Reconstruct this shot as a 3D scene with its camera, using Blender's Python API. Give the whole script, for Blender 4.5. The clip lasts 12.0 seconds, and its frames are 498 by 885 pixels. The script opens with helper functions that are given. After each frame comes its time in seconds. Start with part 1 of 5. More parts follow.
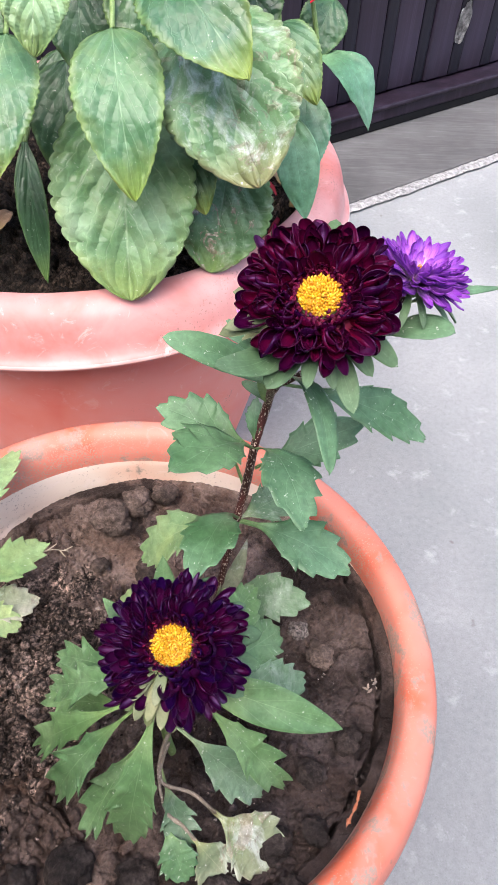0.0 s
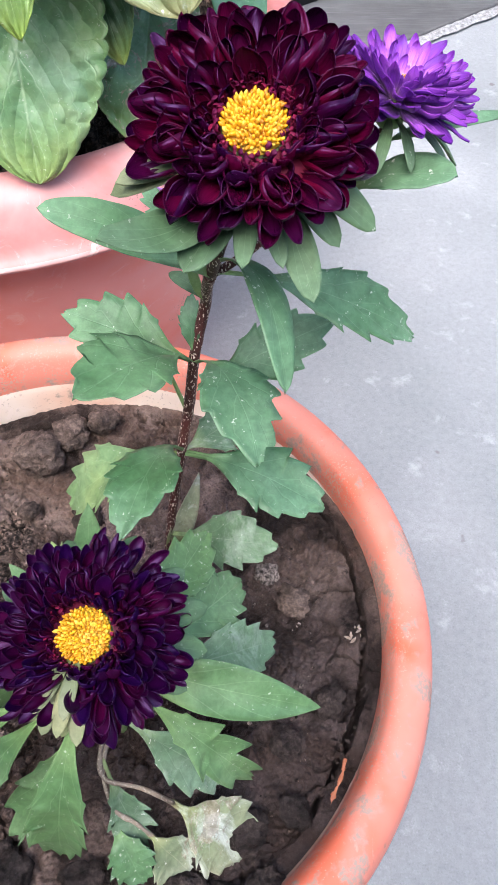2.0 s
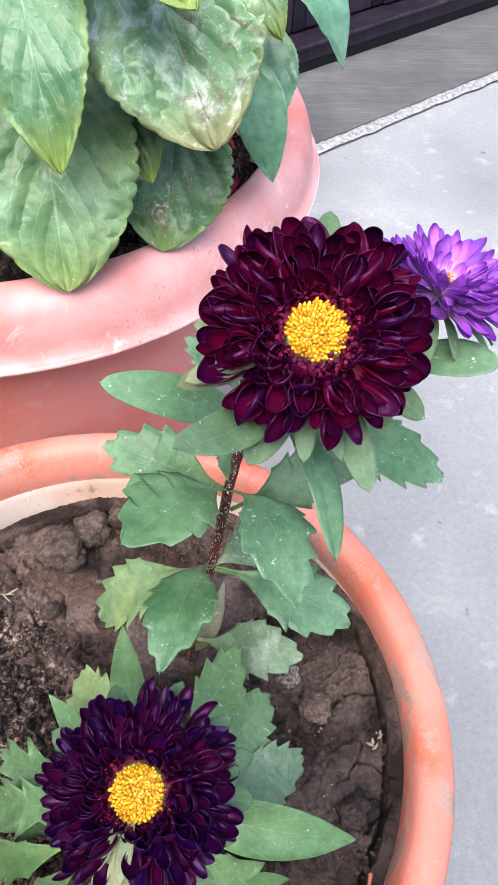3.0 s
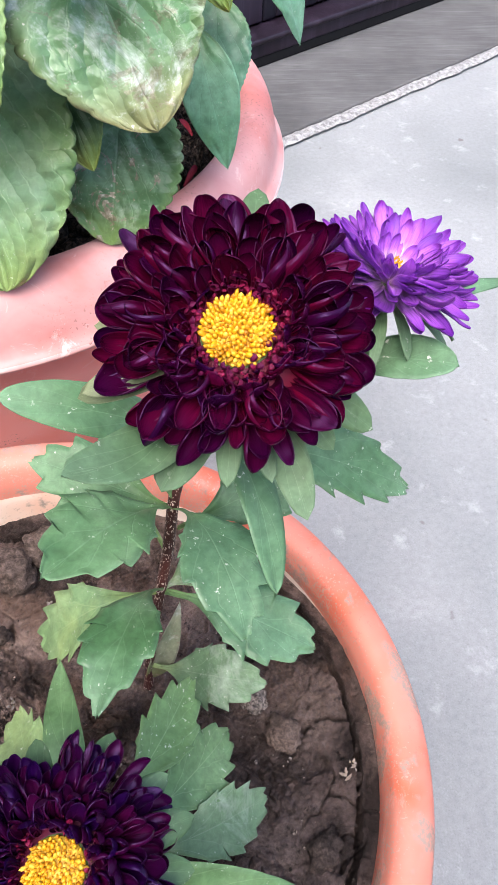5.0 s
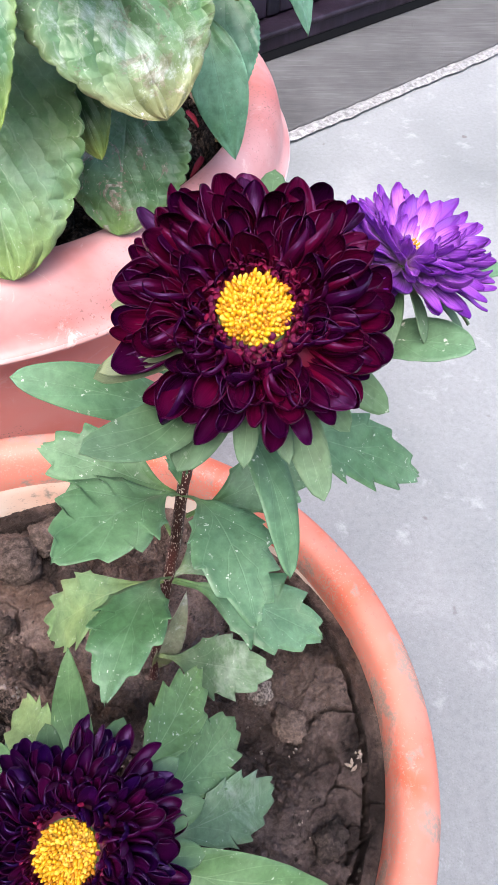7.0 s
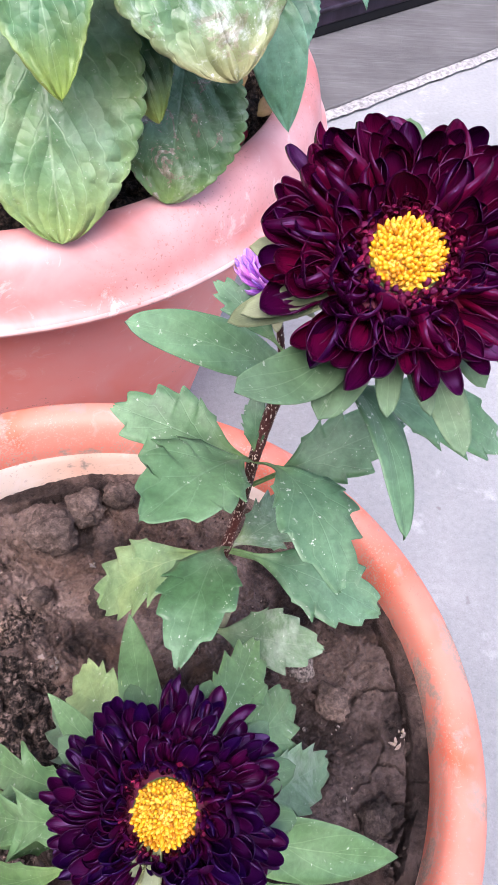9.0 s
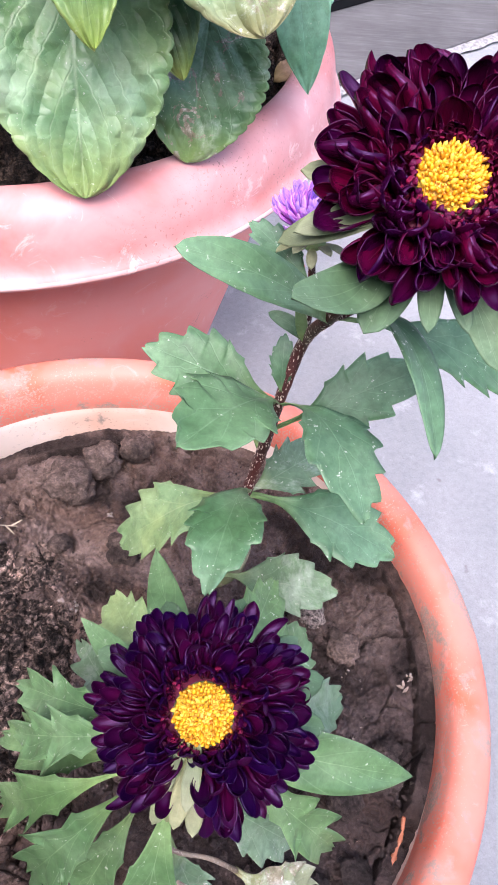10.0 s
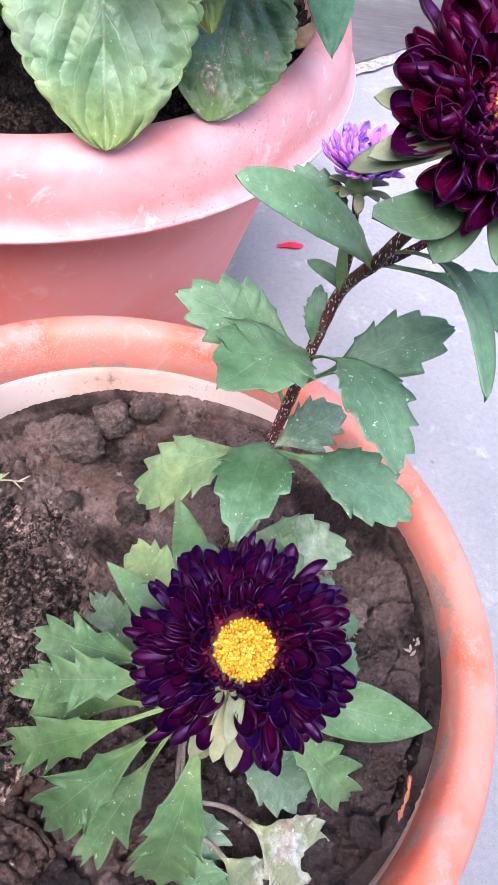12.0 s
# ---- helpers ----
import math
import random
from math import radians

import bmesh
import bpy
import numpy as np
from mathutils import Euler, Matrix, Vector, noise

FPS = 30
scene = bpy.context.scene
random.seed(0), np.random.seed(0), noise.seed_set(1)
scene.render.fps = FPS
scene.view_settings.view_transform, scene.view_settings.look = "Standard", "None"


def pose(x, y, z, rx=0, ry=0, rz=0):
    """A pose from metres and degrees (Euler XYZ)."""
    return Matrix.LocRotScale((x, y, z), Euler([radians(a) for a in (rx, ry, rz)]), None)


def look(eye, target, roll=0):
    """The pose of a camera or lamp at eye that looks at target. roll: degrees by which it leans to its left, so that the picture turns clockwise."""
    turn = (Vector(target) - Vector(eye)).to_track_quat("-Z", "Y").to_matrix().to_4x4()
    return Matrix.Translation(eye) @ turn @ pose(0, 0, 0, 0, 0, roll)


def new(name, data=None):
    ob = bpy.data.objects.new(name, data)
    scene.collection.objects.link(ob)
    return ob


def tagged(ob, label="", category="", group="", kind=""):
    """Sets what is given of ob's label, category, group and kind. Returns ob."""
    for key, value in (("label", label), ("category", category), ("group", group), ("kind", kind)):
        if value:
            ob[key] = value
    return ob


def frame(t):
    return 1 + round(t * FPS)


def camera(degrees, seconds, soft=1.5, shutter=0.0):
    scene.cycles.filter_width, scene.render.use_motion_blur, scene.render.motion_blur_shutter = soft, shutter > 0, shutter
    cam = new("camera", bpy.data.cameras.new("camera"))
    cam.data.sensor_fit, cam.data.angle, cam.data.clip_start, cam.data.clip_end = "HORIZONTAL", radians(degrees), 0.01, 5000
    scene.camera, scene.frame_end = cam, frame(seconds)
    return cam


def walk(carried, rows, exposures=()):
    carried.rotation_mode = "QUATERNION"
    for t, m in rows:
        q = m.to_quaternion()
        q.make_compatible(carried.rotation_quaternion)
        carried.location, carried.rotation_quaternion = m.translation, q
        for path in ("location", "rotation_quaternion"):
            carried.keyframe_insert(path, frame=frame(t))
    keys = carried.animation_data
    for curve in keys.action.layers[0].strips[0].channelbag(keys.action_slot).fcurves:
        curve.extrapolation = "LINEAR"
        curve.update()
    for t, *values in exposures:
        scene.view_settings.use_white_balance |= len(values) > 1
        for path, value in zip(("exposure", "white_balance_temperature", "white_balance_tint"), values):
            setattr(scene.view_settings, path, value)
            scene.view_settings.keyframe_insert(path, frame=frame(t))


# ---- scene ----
cam = camera(39.5, 12.0, soft=1.0)
PATH = [
    (0.0, (0.0688, -0.1849, 0.6538), (42.42, -1.41, 1.54)),
    (0.5, (0.0684, -0.1528, 0.6149), (39.42, -1.43, 0.63)),
    (1.0, (0.0700, -0.1425, 0.6029), (38.41, -1.29, 0.12)),
    (1.5, (0.0728, -0.1391, 0.5994), (37.93, -1.17, -0.10)),
    (2.0, (0.0847, -0.1314, 0.5943), (35.26, -0.76, -2.05)),
    (2.5, (0.0845, -0.1270, 0.6008), (34.42, -0.06, -3.16)),
    (3.0, (0.0657, -0.1041, 0.6260), (37.91, -1.73, -2.50)),
    (3.5, (0.0750, -0.0802, 0.6153), (37.61, -1.72, -3.66)),
    (5.5, (0.0849, -0.0830, 0.6057), (37.67, -1.37, -4.17)),
    (6.0, (0.0843, -0.0826, 0.6044), (37.50, -1.35, -4.04)),
    (6.5, (0.0826, -0.0835, 0.6036), (37.55, -1.55, -3.98)),
    (8.5, (0.0601, -0.0882, 0.6005), (37.10, -2.74, -3.45)),
    (9.0, (0.0463, -0.0882, 0.5919), (36.96, -4.08, -3.22)),
    (9.5, (0.0411, -0.0956, 0.5960), (37.06, -4.78, -3.35)),
    (10.0, (0.0326, -0.1073, 0.5883), (35.80, -5.21, -2.78)),
    (10.5, (0.0125, -0.1191, 0.5842), (35.24, -6.88, -2.18)),
    (11.0, (0.0149, -0.1216, 0.5819), (35.21, -7.98, -2.48)),
    (11.5, (0.0140, -0.1186, 0.5782), (35.01, -7.80, -2.35)),
    (12.0, (0.0133, -0.1178, 0.5764), (34.90, -7.94, -2.29)),
]
walk(cam, [(t, pose(*eye, *turn)) for t, eye, turn in PATH],
     [(0.0, 1.61, 6650, 14), (1.2, 1.64, 6520, 13), (2.0, 1.66, 6300, 12), (2.6, 1.66, 6300, 12), (3.4, 1.66, 6520, 13), (6.5, 1.66, 6520, 13), (8.5, 1.74, 6420, 22), (10.0, 1.82, 6300, 24), (12.0, 1.83, 6100, 25)])

# ---- light ----
world = bpy.data.worlds.new("sky")
scene.world = world
world.use_nodes = True
wn = world.node_tree.nodes
sky = wn.new("ShaderNodeTexSky")
sky.sky_type, sky.sun_disc = "NISHITA", False
sky.sun_elevation, sky.sun_rotation = radians(61), radians(193)
sky.air_density, sky.dust_density, sky.ozone_density = 1.0, 3.0, 1.0
world.node_tree.links.new(sky.outputs[0], wn["Background"].inputs[0])
wn["Background"].inputs[1].default_value = 0.17
sun = new("sun", bpy.data.lights.new("sun", "SUN"))
sun.data.energy, sun.data.angle, sun.data.color = 1.25, radians(50), (1.0, 0.98, 0.96)
sun.matrix_world = look((-0.45, -2.0, 3.7), (0, 0, 0))

# ---- materials ----
def material(name, base, rough=0.6, metal=0.0, spec=0.5):
    m = bpy.data.materials.new(name)
    m.use_nodes = True
    b = m.node_tree.nodes["Principled BSDF"]
    b.inputs["Base Color"].default_value = (*base, 1)
    b.inputs["Roughness"].default_value = rough
    b.inputs["Metallic"].default_value = metal
    b.inputs["Specular IOR Level"].default_value = spec
    return m, m.node_tree.nodes, m.node_tree.links, b


def coords(nodes, links, scale=(1, 1, 1), rot=(0, 0, 0), kind="Object"):
    tc, mp = nodes.new("ShaderNodeTexCoord"), nodes.new("ShaderNodeMapping")
    mp.inputs["Scale"].default_value = scale
    mp.inputs["Rotation"].default_value = rot
    links.new(tc.outputs[kind], mp.inputs[0])
    return mp.outputs[0]


def noise_tex(nodes, links, vec, scale, detail=6, rough=0.6, distort=0.0):
    n = nodes.new("ShaderNodeTexNoise")
    n.inputs["Scale"].default_value, n.inputs["Detail"].default_value = scale, detail
    n.inputs["Roughness"].default_value, n.inputs["Distortion"].default_value = rough, distort
    if vec is not None:
        links.new(vec, n.inputs["Vector"])
    return n.outputs["Fac"]


def ramp(nodes, links, fac, stops):
    r = nodes.new("ShaderNodeValToRGB")
    el = r.color_ramp.elements
    while len(el) < len(stops):
        el.new(0.5)
    for e, (p, c) in zip(el, stops):
        e.position = p
        e.color = (*c, 1) if len(c) == 3 else c
    links.new(fac, r.inputs[0])
    return r.outputs[0]


def grey(v):
    return (v, v, v)


def mix(nodes, links, fac, a, b, mode="MIX"):
    m = nodes.new("ShaderNodeMix")
    m.data_type, m.blend_type = "RGBA", mode
    for k, v in ((0, fac), (6, a), (7, b)):
        if isinstance(v, (int, float)):
            m.inputs[k].default_value = v
        elif isinstance(v, tuple):
            m.inputs[k].default_value = (*v, 1)
        else:
            links.new(v, m.inputs[k])
    return m.outputs[2]


def bump(nodes, links, b, height, strength=0.3, distance=0.002, before=None):
    n = nodes.new("ShaderNodeBump")
    n.inputs["Strength"].default_value, n.inputs["Distance"].default_value = strength, distance
    links.new(height, n.inputs["Height"])
    if before is not None:
        links.new(before, n.inputs["Normal"])
    links.new(n.outputs[0], b.inputs["Normal"])
    return n.outputs[0]


def concrete_material():
    m, n, l, b = material("concrete", (0.5, 0.5, 0.52), 0.75)
    v = coords(n, l)
    big = noise_tex(n, l, v, 4.0, 5, 0.6, 0.4)
    fine = noise_tex(n, l, v, 160.0, 6, 0.7)
    c1 = ramp(n, l, big, [(0.3, (0.218, 0.234, 0.240)), (0.55, (0.272, 0.288, 0.295)), (0.72, (0.335, 0.350, 0.354))])
    c2 = ramp(n, l, fine, [(0.3, grey(0.84)), (0.5, grey(0.99)), (0.7, grey(1.09))])
    c = mix(n, l, 1.0, c1, c2, "MULTIPLY")
    spots = noise_tex(n, l, v, 38.0, 2, 0.4)
    dark = ramp(n, l, spots, [(0.755, grey(0.0)), (0.79, grey(1.0))])
    c = mix(n, l, dark, c, (0.16, 0.15, 0.15))
    pale = ramp(n, l, noise_tex(n, l, v, 26.0, 5, 0.7, 0.2), [(0.58, grey(0.0)), (0.70, grey(0.35))])
    c = mix(n, l, pale, c, (0.54, 0.55, 0.56))
    grit = noise_tex(n, l, v, 620.0, 3, 0.7)
    c = mix(n, l, 1.0, c, ramp(n, l, grit, [(0.33, grey(0.84)), (0.45, grey(0.99)), (0.58, grey(1.01)), (0.68, grey(1.16))]), "MULTIPLY")
    l.new(c, b.inputs["Base Color"])
    l.new(ramp(n, l, big, [(0.35, grey(0.5)), (0.7, grey(0.85))]), b.inputs["Roughness"])
    bump(n, l, b, fine, 0.22, 0.002)
    return m


def strip_material():
    m, n, l, b = material("swept_cement", (0.25, 0.25, 0.25), 0.85)
    v = coords(n, l, (5, 60, 20), kind="Object")
    s = noise_tex(n, l, v, 2.0, 6, 0.7, 0.8)
    big = noise_tex(n, l, coords(n, l), 7.0, 4)
    c = ramp(n, l, s, [(0.3, (0.026, 0.026, 0.027)), (0.55, (0.076, 0.076, 0.078)), (0.75, (0.185, 0.185, 0.188))])
    c = mix(n, l, 0.5, c, ramp(n, l, big, [(0.35, grey(0.08)), (0.65, grey(0.17))]))
    l.new(c, b.inputs["Base Color"])
    bump(n, l, b, s, 0.5, 0.003)
    return m


def lime_material():
    m, n, l, b = material("lime_mortar", (0.7, 0.7, 0.7), 0.9)
    s = noise_tex(n, l, coords(n, l), 120.0, 6, 0.7)
    l.new(ramp(n, l, s, [(0.38, grey(0.16)), (0.50, grey(0.28)), (0.66, grey(0.44))]), b.inputs["Base Color"])
    bump(n, l, b, s, 0.6, 0.003)
    return m


def gate_material(name, tint):
    m, n, l, b = material(name, (0.05, 0.03, 0.03), 0.45, spec=0.25)
    v = coords(n, l, (40, 40, 2.0))
    g = noise_tex(n, l, v, 1.0, 7, 0.65, 0.6)
    big = noise_tex(n, l, coords(n, l), 6.0, 4)
    c = ramp(n, l, g, [(0.25, (0.006, 0.004, 0.005)), (0.5, (0.018, 0.0095, 0.0125)), (0.75, (0.050, 0.030, 0.036))])
    c = mix(n, l, ramp(n, l, big, [(0.4, grey(0)), (0.7, grey(0.45))]), c, (0.045, 0.034, 0.043))
    oi = n.new("ShaderNodeObjectInfo")
    c = mix(n, l, 1.0, c, ramp(n, l, oi.outputs["Random"], [(0, tuple(0.75 * k for k in tint)), (1, tuple(1.35 * k for k in tint))]), "MULTIPLY")
    l.new(c, b.inputs["Base Color"])
    l.new(ramp(n, l, big, [(0.3, grey(0.35)), (0.7, grey(0.6))]), b.inputs["Roughness"])
    bump(n, l, b, g, 0.3, 0.002)
    return m


def terracotta_material(name, tones, chalk, chalk_col, dirt=0.5, rough=0.35, smears=0.5, inner=None, cloud=7.5):
    """Glossy painted clay with paler worn clouds, scuffs and soil specks."""
    m, n, l, b = material(name, tones[1], rough, spec=0.26)
    v = coords(n, l)
    band = noise_tex(n, l, v, cloud, 3, 0.5, 0.5)
    c = ramp(n, l, band, [(0.40, tones[0]), (0.49, tones[1]), (0.60, tones[2])])
    film = ramp(n, l, noise_tex(n, l, v, 17.0, 5, 0.6, 0.4), [(0.40, grey(0.0)), (0.66, grey(chalk))])
    c = mix(n, l, film, c, chalk_col)
    scuff = ramp(n, l, noise_tex(n, l, v, 34.0, 8, 0.74, 1.4), [(0.585, grey(0.0)), (0.66, grey(0.05 + 0.55 * chalk))])
    c = mix(n, l, scuff, c, (0.88, 0.74, 0.71))
    speck = ramp(n, l, noise_tex(n, l, v, 470.0, 3, 0.6), [(0.60, grey(0.0)), (0.65, grey(0.8))])
    where = ramp(n, l, noise_tex(n, l, v, 13.0, 4, 0.6), [(0.56 - dirt * 0.12, grey(0.0)), (0.66, grey(1.0))])
    sp = mix(n, l, 1.0, speck, where, "MULTIPLY")
    c = mix(n, l, sp, c, (0.22, 0.13, 0.11))
    blot = ramp(n, l, noise_tex(n, l, coords(n, l, rot=(0.0, 0.0, 1.3)), 27.0, 4, 0.6, 0.2), [(0.72 - smears * 0.0600, grey(0.0)), (0.75 - smears * 0.0600, grey(1.0))])
    gritty = ramp(n, l, noise_tex(n, l, v, 620.0, 4, 0.7), [(0.42, grey(0.35)), (0.55, grey(0.95))])
    smear = mix(n, l, 1.0, blot, gritty, "MULTIPLY")
    c = mix(n, l, smear, c, (0.33, 0.265, 0.22))
    if inner:                                                  # grit washed up round the inner edge
        d = n.new("ShaderNodeVectorMath")
        d.operation = "DISTANCE"
        flat = n.new("ShaderNodeVectorMath")
        flat.operation = "MULTIPLY"
        flat.inputs[1].default_value = (1, 1, 0)
        d.inputs[1].default_value = (inner[0], inner[1], 0)
        l.new(v, flat.inputs[0])
        l.new(flat.outputs[0], d.inputs[0])
        near = ramp(n, l, d.outputs["Value"], [(inner[2], grey(0.145)), (inner[3], grey(0.0))])
        grit = noise_tex(n, l, v, 800.0, 3, 0.6)
        cover = noise_tex(n, l, v, 30.0, 4, 0.6)
        h = n.new("ShaderNodeMath")
        h.operation = "ADD"
        l.new(grit, h.inputs[0])
        l.new(near, h.inputs[1])
        k = n.new("ShaderNodeMath")
        k.operation = "MULTIPLY_ADD"
        k.inputs[1].default_value = 0.35
        l.new(cover, k.inputs[0])
        l.new(h.outputs[0], k.inputs[2])
        g = ramp(n, l, k.outputs[0], [(0.885, grey(0.0)), (0.925, grey(0.85))])
        c = mix(n, l, g, c, (0.46, 0.33, 0.26))
    l.new(c, b.inputs["Base Color"])
    r = mix(n, l, smear, ramp(n, l, band, [(0.3, grey(rough - 0.06)), (0.7, grey(rough + 0.12))]), grey(0.9))
    l.new(r, b.inputs["Roughness"])
    bump(n, l, b, mix(n, l, 0.5, noise_tex(n, l, v, 60.0, 5), smear), 0.12, 0.002)
    return m


def soil_material(name, tones, gloss=0.55, contrast=1.0, silt=None, pepper=1.0):
    m, n, l, b = material(name, tones[1], 0.8, spec=0.16)
    v = coords(n, l)
    big = noise_tex(n, l, v, 11.0, 5, 0.6, 0.5)
    mid = noise_tex(n, l, v, 85.0, 7, 0.75, 0.3)
    fine = noise_tex(n, l, v, 480.0, 4, 0.75)
    c = ramp(n, l, big, [(0.38, tones[0]), (0.5, tones[1]), (0.62, tones[2])])
    # crevice shade put into the colour: low bump noise goes near black
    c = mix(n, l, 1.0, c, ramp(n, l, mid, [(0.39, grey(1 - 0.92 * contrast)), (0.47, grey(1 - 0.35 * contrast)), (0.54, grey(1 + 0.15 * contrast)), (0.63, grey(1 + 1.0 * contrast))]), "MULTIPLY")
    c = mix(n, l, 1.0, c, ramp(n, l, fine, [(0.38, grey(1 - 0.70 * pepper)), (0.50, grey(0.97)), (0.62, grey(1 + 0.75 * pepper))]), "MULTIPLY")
    rough = ramp(n, l, big, [(0.35, grey(gloss)), (0.6, grey(0.92))])
    lumps = mid
    if contrast >= 1.0:                                        # single crumbs of a few millimetres, the shade between them painted black
        warp = n.new("ShaderNodeTexNoise")
        warp.inputs["Scale"].default_value = 240.0
        warp.inputs["Detail"].default_value = 3.0
        sway = n.new("ShaderNodeVectorMath")
        sway.operation = "MULTIPLY_ADD"
        sway.inputs[1].default_value = (0.005, 0.005, 0.005)
        l.new(v, warp.inputs["Vector"])
        l.new(warp.outputs["Color"], sway.inputs[0])
        l.new(v, sway.inputs[2])
        cells = n.new("ShaderNodeTexVoronoi")
        cells.inputs["Scale"].default_value = 330.0
        l.new(sway.outputs[0], cells.inputs["Vector"])
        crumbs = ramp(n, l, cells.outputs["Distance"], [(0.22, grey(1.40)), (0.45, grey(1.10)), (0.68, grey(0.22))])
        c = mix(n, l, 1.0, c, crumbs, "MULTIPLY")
        lumps = mix(n, l, 0.45, mid, ramp(n, l, cells.outputs["Distance"], [(0.1, grey(0.9)), (0.7, grey(0.1))]))
    if silt:                                                   # fine washed-in mud lies over the crumbs at the back and the right
        lie = n.new("ShaderNodeVectorMath")
        lie.operation = "DISTANCE"
        lie.inputs[1].default_value = (-0.080, -0.005, 0.237)
        l.new(v, lie.inputs[0])
        add = n.new("ShaderNodeMath")
        add.operation = "MULTIPLY_ADD"
        add.inputs[1].default_value = 6.5
        l.new(lie.outputs["Value"], add.inputs[0])
        l.new(noise_tex(n, l, v, 24.0, 5, 0.65, 0.6), add.inputs[2])
        mask = ramp(n, l, add.outputs[0], [(0.98, grey(0.0)), (1.10, grey(1.0))])
        mud = ramp(n, l, noise_tex(n, l, v, 19.0, 5, 0.6, 0.8), [(0.38, silt[0]), (0.48, silt[1]), (0.62, silt[2])])
        mud = mix(n, l, 1.0, mud, ramp(n, l, fine, [(0.38, grey(0.72)), (0.5, grey(1.0)), (0.62, grey(1.22))]), "MULTIPLY")
        rust = ramp(n, l, noise_tex(n, l, v, 16.0, 5, 0.6, 1.4), [(0.50, grey(0.0)), (0.62, grey(0.6))])
        mud = mix(n, l, rust, mud, (0.135, 0.080, 0.056))
        # dark pits in the mud: their shade painted in by noise
        pit_shade = ramp(n, l, noise_tex(n, l, v, 130.0, 6, 0.75), [(0.34, grey(0.20)), (0.43, grey(0.95)), (0.60, grey(1.10)), (0.68, grey(1.5))])
        mud = mix(n, l, 1.0, mud, pit_shade, "MULTIPLY")
        c = mix(n, l, mask, c, mud)
        wet = n.new("ShaderNodeVectorMath")
        wet.operation = "DISTANCE"
        wet.inputs[1].default_value = (0.095, -0.060, 0.237)
        l.new(v, wet.inputs[0])
        soak = n.new("ShaderNodeMath")
        soak.operation = "MULTIPLY_ADD"
        soak.inputs[1].default_value = 0.07
        l.new(noise_tex(n, l, v, 28.0, 5, 0.7, 0.5), soak.inputs[0])
        l.new(wet.outputs["Value"], soak.inputs[2])
        c = mix(n, l, 1.0, c, ramp(n, l, soak.outputs[0], [(0.080, (0.43, 0.45, 0.50)), (0.172, grey(1.0))]), "MULTIPLY")
        rough = mix(n, l, mask, rough, grey(0.50))
        lumps = mix(n, l, mask, mid, mix(n, l, 0.25, mid, grey(0.5)))
    l.new(c, b.inputs["Base Color"])
    l.new(rough, b.inputs["Roughness"])
    one = bump(n, l, b, lumps, 1.0, 0.006)
    bump(n, l, b, fine, pepper, 0.0020, one)
    return m


CONCRETE = concrete_material()
STRIP = strip_material()
LIME = lime_material()
GATE = gate_material("dark_stained_wood", (1.02, 1.22, 1.62))
GATE_BLUE = gate_material("blue_black_stained_wood", (0.35, 0.52, 0.70))
# flat black for the shaded gap under the gate
GAP_BLACK = material("gap_black", (0.006, 0.006, 0.007), 0.7, spec=0.2)[0]
POT_RIM = terracotta_material("orange_clay_rim", ((0.66, 0.148, 0.082), (0.66, 0.205, 0.142), (0.65, 0.236, 0.174)), 0.16, (0.70, 0.36, 0.30), 0.7, 0.38, 2.7, (0.0126, 0.0049, 0.152, 0.165), 21.0)
POT_FRONT = terracotta_material("orange_clay", ((0.58, 0.15, 0.08), (0.60, 0.20, 0.13), (0.62, 0.26, 0.20)), 0.3, (0.68, 0.35, 0.28), 0.6, 0.42, 0.5)
SALT = terracotta_material("salt_crust", ((0.70, 0.38, 0.26), (0.78, 0.56, 0.44), (0.82, 0.68, 0.57)), 0.6, (0.84, 0.76, 0.68), 1.4, 0.7, 1.6)
POT_BACK_RIM = terracotta_material("pink_clay_rim", ((0.58, 0.205, 0.185), (0.60, 0.270, 0.255), (0.62, 0.335, 0.325)), 0.55, (0.72, 0.43, 0.42), 0.9, 0.46, 0.0, None, 11.0)
POT_BACK = terracotta_material("pink_clay", ((0.78, 0.185, 0.135), (0.80, 0.235, 0.180), (0.80, 0.290, 0.245)), 0.2, (0.74, 0.42, 0.41), -0.6, 0.38, 0.0)
# paler lip: worn clay, with its edge highlight put into the colour
POT_LIP = terracotta_material("worn_lip_highlight", ((0.64, 0.34, 0.32), (0.68, 0.43, 0.41), (0.72, 0.52, 0.50)), 0.7, (0.78, 0.62, 0.60), 0.3, 0.25, 0.0)
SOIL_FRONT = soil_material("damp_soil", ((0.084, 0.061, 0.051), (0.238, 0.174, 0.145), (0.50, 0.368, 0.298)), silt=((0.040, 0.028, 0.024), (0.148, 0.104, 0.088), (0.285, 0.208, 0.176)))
# dark soil, its tones deepened to hold the shade under the broad leaves
SOIL_BACK = soil_material("leaf_shaded_soil", ((0.012, 0.008, 0.006), (0.028, 0.020, 0.015), (0.100, 0.070, 0.052)))


# ---- builders ----
def link_mesh(name, bm, mat, parent=None, label="", smooth=True):
    me = bpy.data.meshes.new(name)
    bm.normal_update()
    bm.to_mesh(me)
    bm.free()
    if smooth:
        for p in me.polygons:
            p.use_smooth = True
    if mat is not None:
        me.materials.append(mat)
    ob = new(name, me)
    if parent is not None:
        ob.parent = parent
        ob.matrix_parent_inverse = parent.matrix_world.inverted()
    if label:
        ob["label"] = label
    return ob


def part(name, bm, mat, parent, label="", smooth=True):
    return link_mesh(name, bm, mat, parent, label, smooth)


